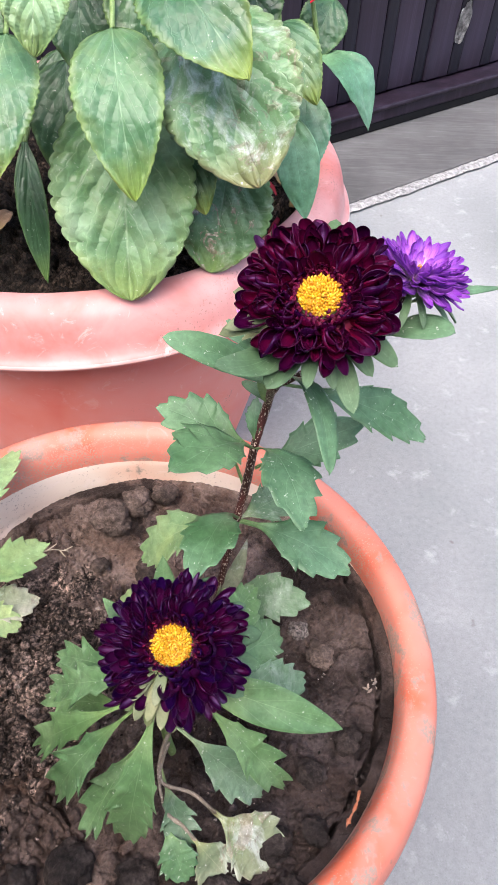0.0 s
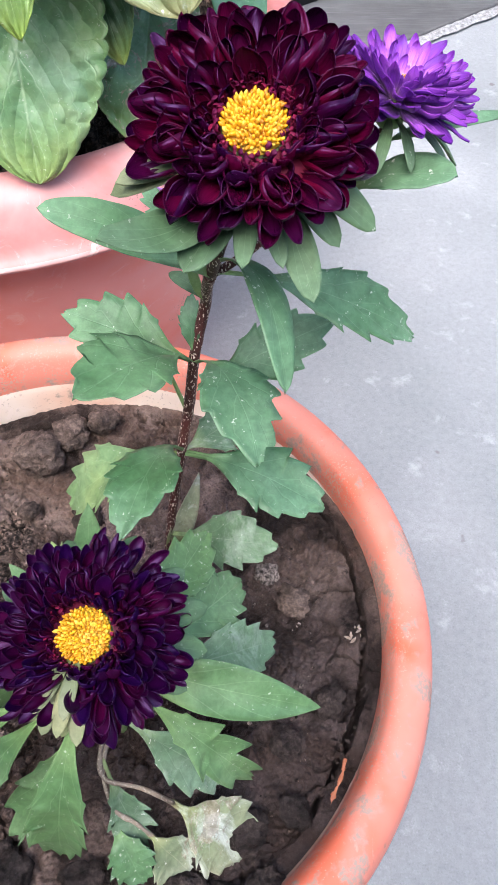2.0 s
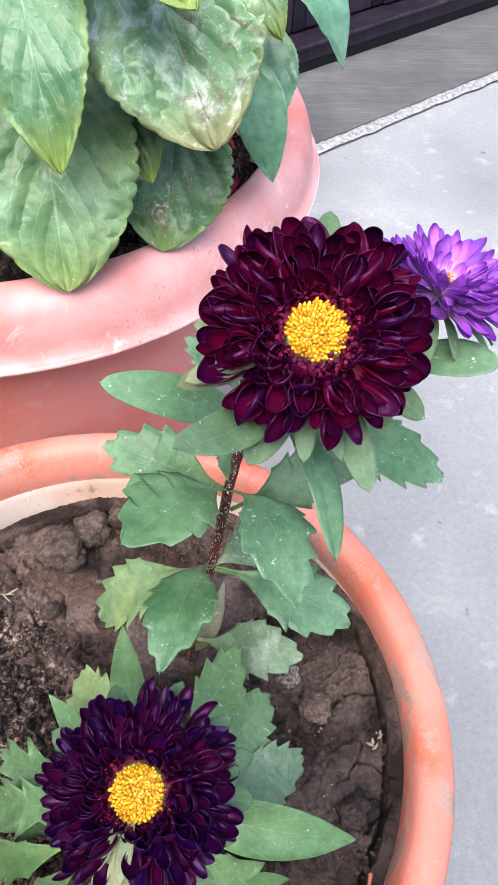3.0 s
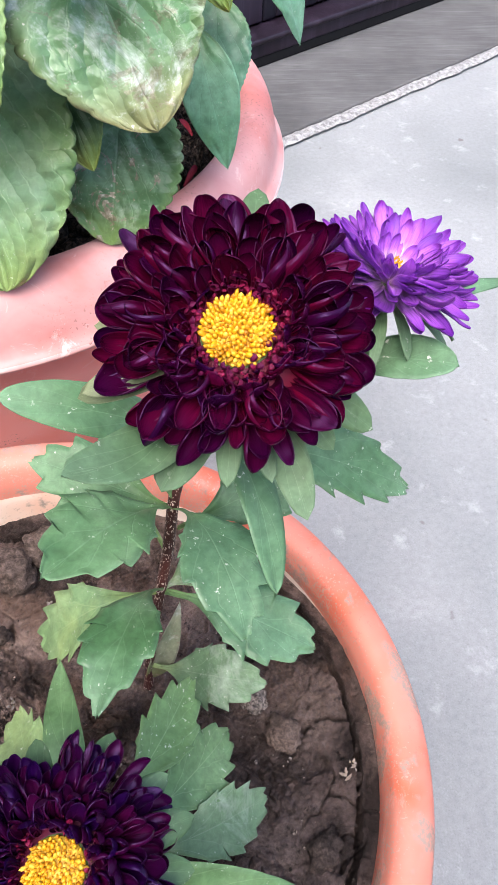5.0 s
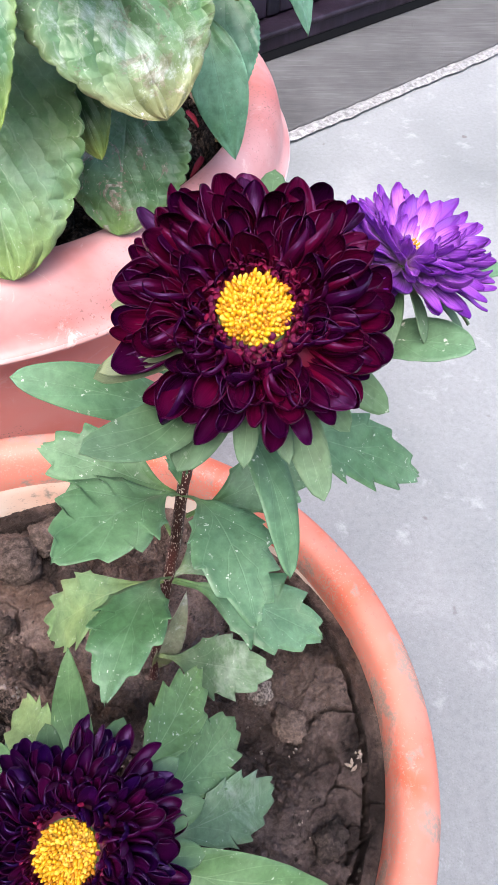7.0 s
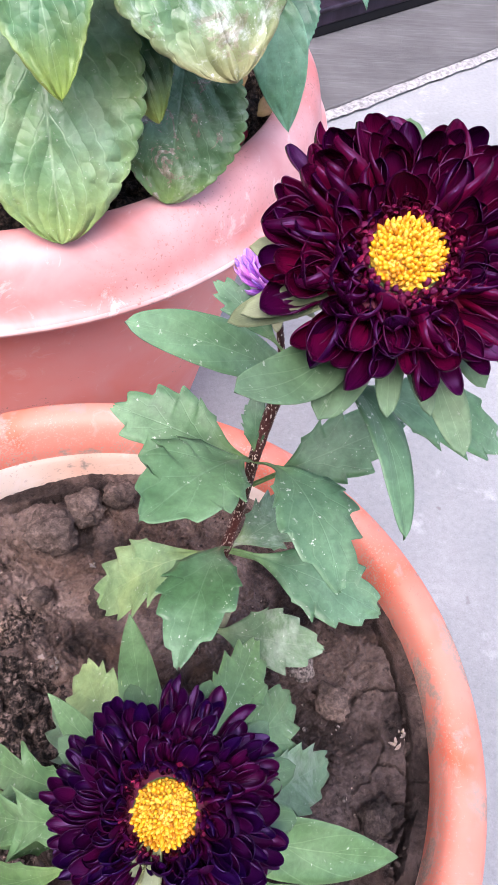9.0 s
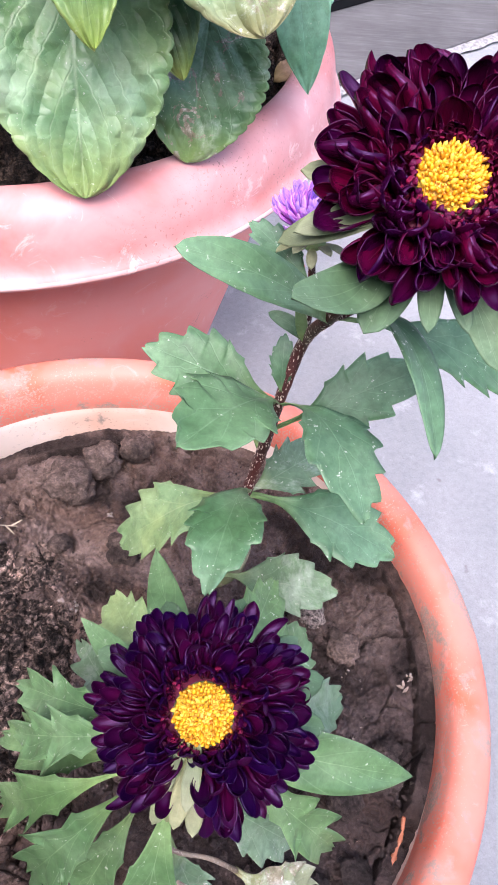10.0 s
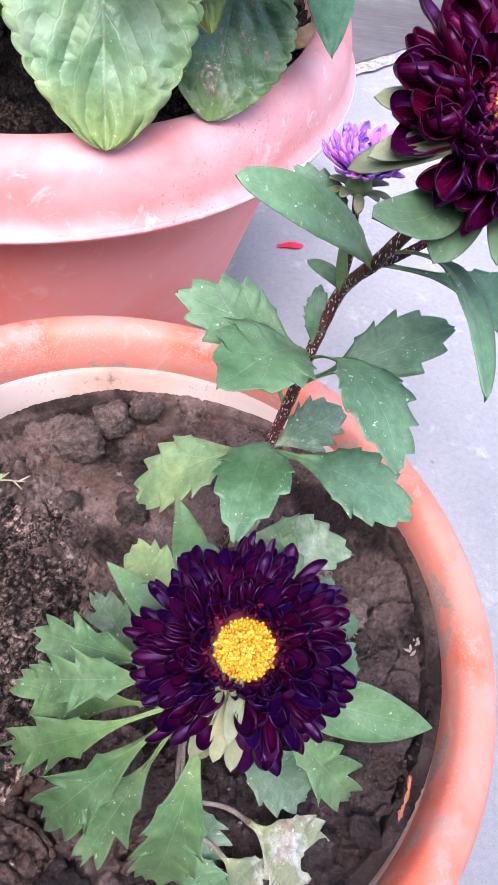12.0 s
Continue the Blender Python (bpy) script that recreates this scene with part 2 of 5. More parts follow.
def thing(name, at, label, category, group="", kind=""):
    e = new(name)
    e.empty_display_size = 0.05
    e.matrix_world = Matrix.Translation(at)
    bpy.context.view_layer.update()
    return tagged(e, label, category, group, kind)


def box(bm, size, m, bevel=0.0):
    r = bmesh.ops.create_cube(bm, size=1.0, matrix=m @ Matrix.Diagonal((*size, 1)))
    if bevel:
        edges = list({e for v in r["verts"] for e in v.link_edges})
        bmesh.ops.bevel(bm, geom=edges, offset=bevel, segments=2, affect="EDGES", profile=0.7)


def lathe(profile, steps=96, wobble=0.0, seed=0.0, centre=(0, 0)):
    """A turned body from (radius, height) pairs, slightly out of round."""
    bm = bmesh.new()
    rings = []
    for r, z in profile:
        ring = []
        for i in range(steps):
            a = 2 * math.pi * i / steps
            k = 1 + wobble * noise.noise(Vector((math.cos(a) * 1.3 + seed, math.sin(a) * 1.3, z * 9)))
            ring.append(bm.verts.new((centre[0] + r * k * math.cos(a), centre[1] + r * k * math.sin(a), z)))
        rings.append(ring)
    for a, b in zip(rings, rings[1:]):
        for i in range(steps):
            j = (i + 1) % steps
            bm.faces.new((a[i], a[j], b[j], b[i]))
    for ring in (rings[0], rings[-1]):
        bm.faces.new(ring)
    bmesh.ops.recalc_face_normals(bm, faces=bm.faces)
    return bm


def smooth_profile(points, steps=5):
    """Catmull-Rom through (radius, height) pairs."""
    out = []
    p = [points[0], *points, points[-1]]
    for a, b, c, d in zip(p, p[1:], p[2:], p[3:]):
        for k in range(steps):
            t = k / steps
            out.append(tuple(0.5 * (2 * b[i] + (c[i] - a[i]) * t + (2 * a[i] - 5 * b[i] + 4 * c[i] - d[i]) * t * t
                                    + (3 * b[i] - a[i] - 3 * c[i] + d[i]) * t ** 3) for i in (0, 1)))
    return out + [points[-1]]


# ---- the yard: ground, threshold strip, gate ----
GATE_TURN = math.atan2(0.32, 0.444)
ground_bm = bmesh.new()
bmesh.ops.create_grid(ground_bm, x_segments=1, y_segments=1, size=60)
tagged(link_mesh("ground", ground_bm, CONCRETE, smooth=False), "pale grey trowelled concrete yard with stains and specks", "ground", kind="structure")

ALONG = Vector((math.cos(GATE_TURN), math.sin(GATE_TURN), 0))
ACROSS = Vector((-math.sin(GATE_TURN), math.cos(GATE_TURN), 0))
LINE_AT = Vector((0.268, 1.022, 0))        # on the white mortar line
GATE_AT = Vector((0.252, 1.257, 0))        # on the foot of the gate


def along_gate(s, across, z, base):
    p = base + ALONG * s + ACROSS * across
    return Matrix.Translation((p.x, p.y, z)) @ Matrix.Rotation(GATE_TURN, 4, "Z")


bm = bmesh.new()
box(bm, (6.0, 0.60, 0.012), along_gate(0, 0.31, 0.006, LINE_AT), 0.003)
strip = link_mesh("threshold_strip", bm, STRIP)
tagged(strip, "rough swept grey cement strip under the gate", "threshold", kind="structure")

bm = bmesh.new()
prev = None
for i in range(900):
    t = -1.2 + i * 0.003
    row = []
    for k in range(9):
        u = k / 4 - 1
        edge = 0.0132 * (1 + 0.35 * noise.noise(Vector((t * 25, 4 * u, 0))) + 0.25 * noise.noise(Vector((t * 90, u, 5))))
        up = max(0.0, (1 - u * u)) * (0.003 + 0.003 * noise.noise(Vector((t * 60, u * 2, 9))) + 0.002 * noise.noise(Vector((t * 170, u * 5, 2))))
        row.append(bm.verts.new((along_gate(t, u * edge + 0.004 * noise.noise(Vector((t * 6, 1, 1))), 0, LINE_AT) @ Vector((0, 0, 0.006 + up)))))
    if prev:
        for k in range(8):
            bm.faces.new((prev[k], row[k], row[k + 1], prev[k + 1]))
    prev = row
tagged(link_mesh("mortar_line", bm, LIME), "crumbly white mortar line along the cement strip", "trim", kind="structure")

gate = thing("gate", (GATE_AT.x, GATE_AT.y, 0), "dark brown stained wooden plank gate with a bottom rail", "gate")
bm = bmesh.new()
box(bm, (4.0, 0.045, 0.0265), along_gate(0.3, 0.034, 0.0447, GATE_AT), 0.004)
part("bottom_rail", bm, GATE, gate)
bm = bmesh.new()
box(bm, (4.0, 0.060, 0.010), along_gate(0.3, 0.032, 0.0632, GATE_AT), 0.004)
part("ledge", bm, GATE, gate)
# black strip added under the rail to paint the dark of the gap
bm = bmesh.new()
box(bm, (4.0, 0.030, 0.0185), along_gate(0.3, 0.030, 0.0220, GATE_AT), 0.002)
part("gap_strip", bm, GAP_BLACK, gate, "black strip standing in for the gap's shade")
bm = bmesh.new()
box(bm, (4.0, 0.015, 2.04), along_gate(0.3, 0.078, 1.055, GATE_AT))
part("backing", bm, GATE, gate)
bm = bmesh.new()
for i in range(26):
    t = 2 * math.pi * i / 26
    k = 1 + 0.3 * noise.noise(Vector((math.cos(t) * 2, math.sin(t) * 2, 3)))
    bm.verts.new(along_gate(0.333 + 0.019 * k * math.cos(t) + 0.004 * math.sin(t), 0.0465, 0.176 + 0.040 * k * math.sin(t), GATE_AT).translation)
bm.verts.ensure_lookup_table()
bm.faces.new(bm.verts)
bmesh.ops.solidify(bm, geom=bm.faces[:], thickness=0.001)
part("paint_smear", bm, LIME, gate, "pale dried paint smear on the planks")
def planks(width, mat, starts):
    bm = bmesh.new()
    box(bm, (width, 0.02, 1.98), Matrix.Identity(4), 0.004)
    first = part("plank", bm, mat, gate)
    for k, x in enumerate(starts):
        o = first if k == 0 else first.copy()
        if k:
            scene.collection.objects.link(o)
        o.matrix_world = along_gate(x + width / 2, 0.0585 + 0.002 * ((k * 7) % 3), 1.062, GATE_AT)


planks(0.070, GATE, [-1.66 + 0.106 * k for k in range(37)])
planks(0.030, GATE_BLUE, [-1.587 + 0.106 * k for k in range(37)])
wall_bm = bmesh.new()
box(wall_bm, (4.4, 0.2, 0.35), along_gate(0.3, 0.1, 2.295, GATE_AT))
box(wall_bm, (5.0, 0.24, 2.47), along_gate(-4.2, 0.1, 1.235, GATE_AT))
box(wall_bm, (5.0, 0.24, 2.47), along_gate(4.8, 0.1, 1.235, GATE_AT))
# unseen slab added behind the gate to keep light out of the gap
box(wall_bm, (3.99, 0.08, 2.118), along_gate(0.3, 0.16, 1.059, GATE_AT))
tagged(link_mesh("wall_north", wall_bm, CONCRETE, smooth=False), "plain cement wall round the gate, added slab behind blocks light", "wall", kind="structure")

# unseen wall added behind the camera to dim light on the near ground
south_bm = bmesh.new()
box(south_bm, (7.0, 0.15, 1.20), Matrix.Translation((0.0, -0.84, 0.60)))
tagged(link_mesh("unseen_shade_wall", south_bm, CONCRETE, smooth=False), "unseen low cement wall added to shade the near ground", "wall", kind="structure")

# ---- pots ----
def split_pot(pot, profile, cuts, mats, names, steps, seed, centre=(0, 0), slump=0.0):
    """Turns a pot from one profile, cut into parts at the given profile places. slump: how far the rim dips along x."""
    pts = smooth_profile(profile)
    marks = [0, *[c * 5 for c in cuts], len(pts) - 1]
    for a, b, mat, nm in zip(marks, marks[1:], mats, names):
        bm = bmesh.new()
        rings = []
        for r, z in pts[a:b + 1]:
            ring = []
            for i in range(steps):
                t = 2 * math.pi * i / steps
                k = 1 + 0.006 * noise.noise(Vector((math.cos(t) * 1.3 + seed, math.sin(t) * 1.3, z * 6)))
                ring.append(bm.verts.new((centre[0] + r * k * math.cos(t), centre[1] + r * k * math.sin(t), z - slump * r * math.cos(t) * z / 0.27)))
            rings.append(ring)
        for p, q in zip(rings, rings[1:]):
            for i in range(steps):
                j = (i + 1) % steps
                bm.faces.new((p[i], p[j], q[j], q[i]))
        if a == 0:
            bm.faces.new(rings[0][::-1])
        if b == len(pts) - 1:
            bm.faces.new(rings[-1])
        bmesh.ops.recalc_face_normals(bm, faces=bm.faces)
        part(nm, bm, mat, pot)


front_pot = thing("front_flower_pot", (0, 0, 0), "orange clay flower pot with a rounded rim and soil smears", "flower pot")
FRONT = (0.0126, 0.0049)
split_pot(front_pot, [(0.105, 0.0), (0.112, 0.004), (0.135, 0.10), (0.150, 0.19), (0.156, 0.209), (0.163, 0.214),
                      (0.1720, 0.225), (0.1755, 0.242), (0.1755, 0.258), (0.1742, 0.2700), (0.1702, 0.2785), (0.1615, 0.2812), (0.1548, 0.2775), (0.1512, 0.2672), (0.1502, 0.2570),
                      (0.1495, 0.2520), (0.1488, 0.2380), (0.1475, 0.222), (0.135, 0.17), (0.09, 0.03), (0.02, 0.02)],
          (4, 14, 17), (POT_FRONT, POT_RIM, SALT, POT_FRONT), ("body", "rim", "inner_wall", "base"), 150, 2.0, FRONT, 0.1156)

BACK = (-0.104, 0.459)
back_pot = thing("back_flower_pot", (BACK[0], BACK[1], 0), "large pink clay flower pot with a wide flared lip", "flower pot")
split_pot(back_pot, [(0.15, 0.0), (0.157, 0.004), (0.19, 0.13), (0.222, 0.26), (0.2335, 0.300), (0.243, 0.3030), (0.2600, 0.3040), (0.2632, 0.3065), (0.2625, 0.3095),
                     (0.2590, 0.3125), (0.2565, 0.318), (0.2545, 0.330), (0.2500, 0.343), (0.2400, 0.3515), (0.2290, 0.3515), (0.2235, 0.345), (0.221, 0.33),
                     (0.208, 0.29), (0.135, 0.05), (0.02, 0.04)],
          (5, 7, 8), (POT_BACK, POT_BACK_RIM, POT_LIP, POT_BACK_RIM), ("body", "flange", "lip", "rim"), 150, 7.0, BACK)


def soil_bed(name, centre, radius, wall, z, mat, seed, relief, label, cells=300):
    """A bed of soil with lumps, shrinkage cracks and a gap along the wall, as relief."""
    step = 2 * radius / cells
    verts, faces, at = [], [], {}
    for i in range(cells + 1):
        for j in range(cells + 1):
            x, y = -radius + i * step, -radius + j * step
            r = math.hypot(x, y)
            if r > radius:
                continue
            p = Vector((x * 22 + seed, y * 22, 0))
            rough = max(0.0, min(1.0, 0.60 + 1.1 * noise.noise(Vector((x * 9 + seed, y * 9, 2)))))
            if seed < 5:                                       # silted smooth towards the back, crumbly in front
                rough *= max(0.22, min(1.0, 0.85 - (y - 0.6 * x) * 6))
            a = noise.noise(p * 2.6)
            b = noise.noise(p * 5.5)
            h = 0.005 * noise.noise(p * 0.5) + 0.003 * noise.noise(p * 1.4)
            h += 0.0016 * max(0.0, noise.noise(p * 3.7 + Vector((1, 8, 0)))) ** 0.5 + 0.0009 * noise.noise(p * 17)
            h += rough * (0.0085 * (0.5 - abs(a)) + 0.0066 * (0.4 - abs(b)) + 0.0034 * (0.4 - abs(noise.noise(p * 11)))) + (0.0006 + 0.0010 * rough) * noise.noise(p * 26)
            crumb = max(0.0, min(1.0, 1.95 - 15 * math.hypot(x + centre[0] + 0.080, y + centre[1] + 0.005) + 1.5 * noise.noise(p * 0.6 + Vector((5, 2, 0))))) if seed < 5 else 0.7
            if crumb > 0:
                g1, g3 = noise.voronoi(Vector((x * 95 + 0.5 * a, y * 95 + 0.5 * b, 0)))[0][:2]
                g2 = noise.voronoi(Vector((x * 230 + 0.5 * b, y * 230, 4)))[0][0]
                h += crumb * (0.0092 * (0.42 - g1) * (0.6 + noise.noise(p * 3.1)) + 0.0042 * (0.42 - g2) - 0.0060 * max(0.0, 1 - (g3 - g1) / 0.14) * max(0.0, min(1.0, 0.45 + 1.6 * noise.noise(p * 1.1))))
            chips = max(0.0, min(1.0, 0.35 + 2.4 * noise.noise(p * 0.55 + Vector((2, 6, 0))), (wall - 0.004 - r) / 0.012))
            if chips > 0:                                      # broken crust in small flat chips of uneven height
                for size, lift in ((70, 0.0060), (160, 0.0030)):
                    seat = noise.voronoi(Vector((x * size + 0.7 * b + 0.3 * a, y * size + 0.7 * a, 7)))[1][0]
                    h += chips * lift * (noise.cell(seat * 37.7) - 0.4)
            if seed < 5:                                       # hollows round the stems
                for hx, hy, hr in ((0.040, -0.078, 0.016), (0.062, -0.072, 0.012), (0.012, -0.095, 0.010), (0.050, 0.030, 0.010)):
                    q = math.hypot(x + centre[0] - hx, y + centre[1] - hy) / hr + 0.35 * a
                    h -= 0.011 * max(0.0, 1 - q * q) ** 1.5 if q < 1 else 0.0
            wob = Vector((0.5 * noise.noise(p * 1.7) + 0.14 * b, 0.5 * noise.noise(p * 1.7 + Vector((7, 0, 0))) + 0.14 * a, 0))
            d1, d2 = noise.voronoi(Vector((x * 17 + seed, y * 17, 0)) + wob)[0][:2]
            crack = max(0.0, 1 - (d2 - d1) / 0.022) ** 0.4 * max(0.0, min(1.0, -0.20 + 2.2 * noise.noise(p * 0.36 + Vector((3, 3, 0)))))
            h -= 0.016 * crack
            gap = wall - r - 0.0092 - 0.005 * noise.noise(p * 0.45) - 0.0018 * a - 0.0012 * b - 0.0009 * noise.noise(p * 13)
            h -= 0.030 * max(0.0, 1 - abs(gap) / (0.0019 + 0.0011 * noise.noise(p * 1.9))) ** 0.4 * max(0.0, min(1.0, 0.9 + 1.6 * noise.noise(p * 0.7 + Vector((9, 1, 0)))))
            if seed < 5 and x > 0.03:                          # pressed flat against the wall
                h *= max(0.12, min(1.0, (wall - 0.001 - r) / 0.010))
            at[i, j] = len(verts)
            verts.append((centre[0] + x, centre[1] + y, z + relief * h + (0.09 * max(0.0, x - 0.085) if seed < 5 else 0.0)))
    for i in range(cells):
        for j in range(cells):
            q = [at.get(k) for k in ((i, j), (i + 1, j), (i + 1, j + 1), (i, j + 1))]
            if None not in q:
                faces.append(q)
    me = bpy.data.meshes.new(name)
    me.from_pydata(verts, [], faces)
    for f in me.polygons:
        f.use_smooth = True
    me.materials.append(mat)
    return tagged(new(name, me), label, "soil", kind="stuff")


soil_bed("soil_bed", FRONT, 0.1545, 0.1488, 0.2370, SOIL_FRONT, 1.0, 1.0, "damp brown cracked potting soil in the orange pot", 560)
soil_bed("soil_bed", BACK, 0.2225, 0.2180, 0.328, SOIL_BACK, 31.0, 1.8, "dark crumbly soil in the pink pot, deepened for leaf shade", 160)


# ---- plant materials ----
def uv_split(n, l):
    tc, sp = n.new("ShaderNodeTexCoord"), n.new("ShaderNodeSeparateXYZ")
    l.new(tc.outputs["UV"], sp.inputs[0])
    return sp.outputs[0], sp.outputs[1]


def math_node(n, l, op, a, b=0.0, clamp=False):
    m = n.new("ShaderNodeMath")
    m.operation, m.use_clamp = op, clamp
    for k, v in ((0, a), (1, b)):
        if isinstance(v, (int, float)):
            m.inputs[k].default_value = v
        else:
            l.new(v, m.inputs[k])
    return m.outputs[0]


def vein_mask(n, l, count, slant, width, mid, stray=0.10):
    """Midrib and slanting side veins over a leaf whose uv runs across (0 to 1) and along (0 to 1)."""
    u, v = uv_split(n, l)
    a = math_node(n, l, "ABSOLUTE", math_node(n, l, "SUBTRACT", u, 0.5))
    rib = math_node(n, l, "SUBTRACT", 1.0, math_node(n, l, "DIVIDE", a, mid), True)
    wander = math_node(n, l, "MULTIPLY", noise_tex(n, l, coords(n, l), 55.0, 2), stray)
    v = math_node(n, l, "ADD", v, wander)
    ph = math_node(n, l, "FRACT", math_node(n, l, "MULTIPLY", math_node(n, l, "SUBTRACT", v, math_node(n, l, "MULTIPLY", a, slant)), count))
    d = math_node(n, l, "ABSOLUTE", math_node(n, l, "SUBTRACT", ph, 0.5))
    side = math_node(n, l, "SUBTRACT", 1.0, math_node(n, l, "DIVIDE", d, width), True)
    return math_node(n, l, "MAXIMUM", rib, math_node(n, l, "MULTIPLY", side, 0.6)), ph


def leaf_material(name, tones, vein, rough=0.5, dust=0.0, patch=0.0, brown=0.0, pucker=0.0, count=7.0, slant=0.55, yellow=0.0, strength=0.3, relief=0.0008, tip=None):
    m, n, l, b = material(name, tones[1], rough, spec=0.4 if pucker else 0.3)
    v = coords(n, l)
    big = noise_tex(n, l, v, 26.0 if pucker else 45.0, 3 if pucker else 5, 0.5, 0.4)
    c = ramp(n, l, big, [(0.3, tones[0]), (0.52, tones[1]), (0.72, tones[2])])
    oi = n.new("ShaderNodeObjectInfo")
    c = mix(n, l, 1.0, c, ramp(n, l, oi.outputs["Random"], [(0, (0.82, 0.86, 0.86)), (0.5, grey(1.0)), (1, (1.2, 1.12, 0.98))]), "MULTIPLY")
    veins, phase = vein_mask(n, l, count, slant, 0.040 if pucker else 0.05, 0.014 if pucker else 0.016, 0.05)
    c = mix(n, l, math_node(n, l, "MULTIPLY", veins, strength), c, vein)
    across, along = uv_split(n, l)
    rim = math_node(n, l, "ABSOLUTE", math_node(n, l, "SUBTRACT", across, 0.5))
    c = mix(n, l, ramp(n, l, along, [(0.74 if tip else 0.30, grey(0.0)), (1.0, grey(0.75 if tip else 0.30))]), c, tip or tuple(1.55 * k for k in tones[2]))
    c = mix(n, l, ramp(n, l, rim, [(0.40 if tip else 0.465, grey(0.0)), (0.495, grey(0.30 if tip else 0.18))]), c, tip or tuple(2.0 * k for k in tones[2]))
    if not pucker:                                             # paler towards the stalk
        c = mix(n, l, ramp(n, l, along, [(0.06, grey(0.7)), (0.34, grey(0.0))]), c, tuple(k * j for k, j in zip(vein, (1.0, 1.0, 0.6))))
    if yellow:
        y = ramp(n, l, noise_tex(n, l, v, 28.0, 4, 0.6, 0.5), [(0.45, grey(0.0)), (0.7, grey(yellow))])
        c = mix(n, l, y, c, (0.36, 0.36, 0.10))
    if patch:
        p = ramp(n, l, noise_tex(n, l, v, 30.0, 6, 0.75, 1.2), [(0.52, grey(0.0)), (0.66, grey(patch))])
        c = mix(n, l, p, c, (0.60, 0.66, 0.63))
    if brown:
        p = ramp(n, l, noise_tex(n, l, v, 42.0, 6, 0.72, 1.0), [(0.570, grey(0.0)), (0.59, grey(brown)), (0.70, grey(brown))])
        c = mix(n, l, p, c, ramp(n, l, noise_tex(n, l, v, 260.0, 4, 0.7), [(0.35, (0.10, 0.065, 0.05)), (0.5, (0.22, 0.165, 0.13)), (0.66, (0.48, 0.44, 0.38))]))
    if dust:
        d = ramp(n, l, noise_tex(n, l, v, 520.0, 3, 0.6), [(0.645, grey(0.0)), (0.70, grey(dust))])
        area = ramp(n, l, noise_tex(n, l, v, 60.0, 3), [(0.42, grey(0.0)), (0.6, grey(1.0))])
        c = mix(n, l, mix(n, l, 1.0, d, area, "MULTIPLY"), c, (0.62, 0.64, 0.58))
    grain = noise_tex(n, l, v, 210.0, 5, 0.7, 0.3)
    c = mix(n, l, 1.0, c, ramp(n, l, grain, [(0.34, grey(0.90 if pucker else 0.80)), (0.5, grey(1.0)), (0.66, grey(1.10 if pucker else 1.22))]), "MULTIPLY")
    c = mix(n, l, 1.0, c, ramp(n, l, noise_tex(n, l, v, 17.0, 3, 0.5), [(0.36, (0.68, 0.76, 0.66)), (0.5, grey(1.0)), (0.64, (1.22, 1.16, 1.22))]), "MULTIPLY")
    l.new(c, b.inputs["Base Color"])
    l.new(ramp(n, l, big, [(0.3, grey(rough - 0.1)), (0.7, grey(rough + 0.12))]), b.inputs["Roughness"])
    b.inputs["Subsurface Weight"].default_value = 0.0
    fine = noise_tex(n, l, v, 300.0, 4, 0.6)
    one = bump(n, l, b, math_node(n, l, "SUBTRACT", math_node(n, l, "MULTIPLY", fine, 0.4), veins), 0.25 if pucker else 0.18, relief)
    if pucker:
        net = n.new("ShaderNodeTexVoronoi")
        net.feature = "DISTANCE_TO_EDGE"
        net.inputs["Scale"].default_value = 120.0
        bend = n.new("ShaderNodeVectorMath")
        bend.operation = "ADD"
        wn2 = n.new("ShaderNodeTexNoise")
        wn2.inputs["Scale"].default_value = 60.0
        sc = n.new("ShaderNodeVectorMath")
        sc.operation = "SCALE"
        sc.inputs[3].default_value = 0.012
        l.new(v, wn2.inputs["Vector"])
        l.new(wn2.outputs["Color"], sc.inputs[0])
        l.new(v, bend.inputs[0])
        l.new(sc.outputs[0], bend.inputs[1])
        l.new(bend.outputs[0], net.inputs["Vector"])
        puffs = ramp(n, l, net.outputs["Distance"], [(0.0, grey(0.0)), (0.12, grey(0.55)), (0.40, grey(1.0))])
        c = mix(n, l, 1.0, c, ramp(n, l, net.outputs["Distance"], [(0.0, grey(1.10)), (0.05, grey(1.0)), (0.4, grey(0.95))]), "MULTIPLY")
        l.new(c, b.inputs["Base Color"])
        one = bump(n, l, b, puffs, 0.16, 0.0014, one)
        cell = noise_tex(n, l, v, 85.0, 2, 0.5)
        swell = math_node(n, l, "SINE", math_node(n, l, "MULTIPLY", phase, math.pi))
        bump(n, l, b, math_node(n, l, "ADD", math_node(n, l, "MULTIPLY", cell, 1.6), math_node(n, l, "MULTIPLY", swell, 1.0)), pucker, 0.004, one)
    return m


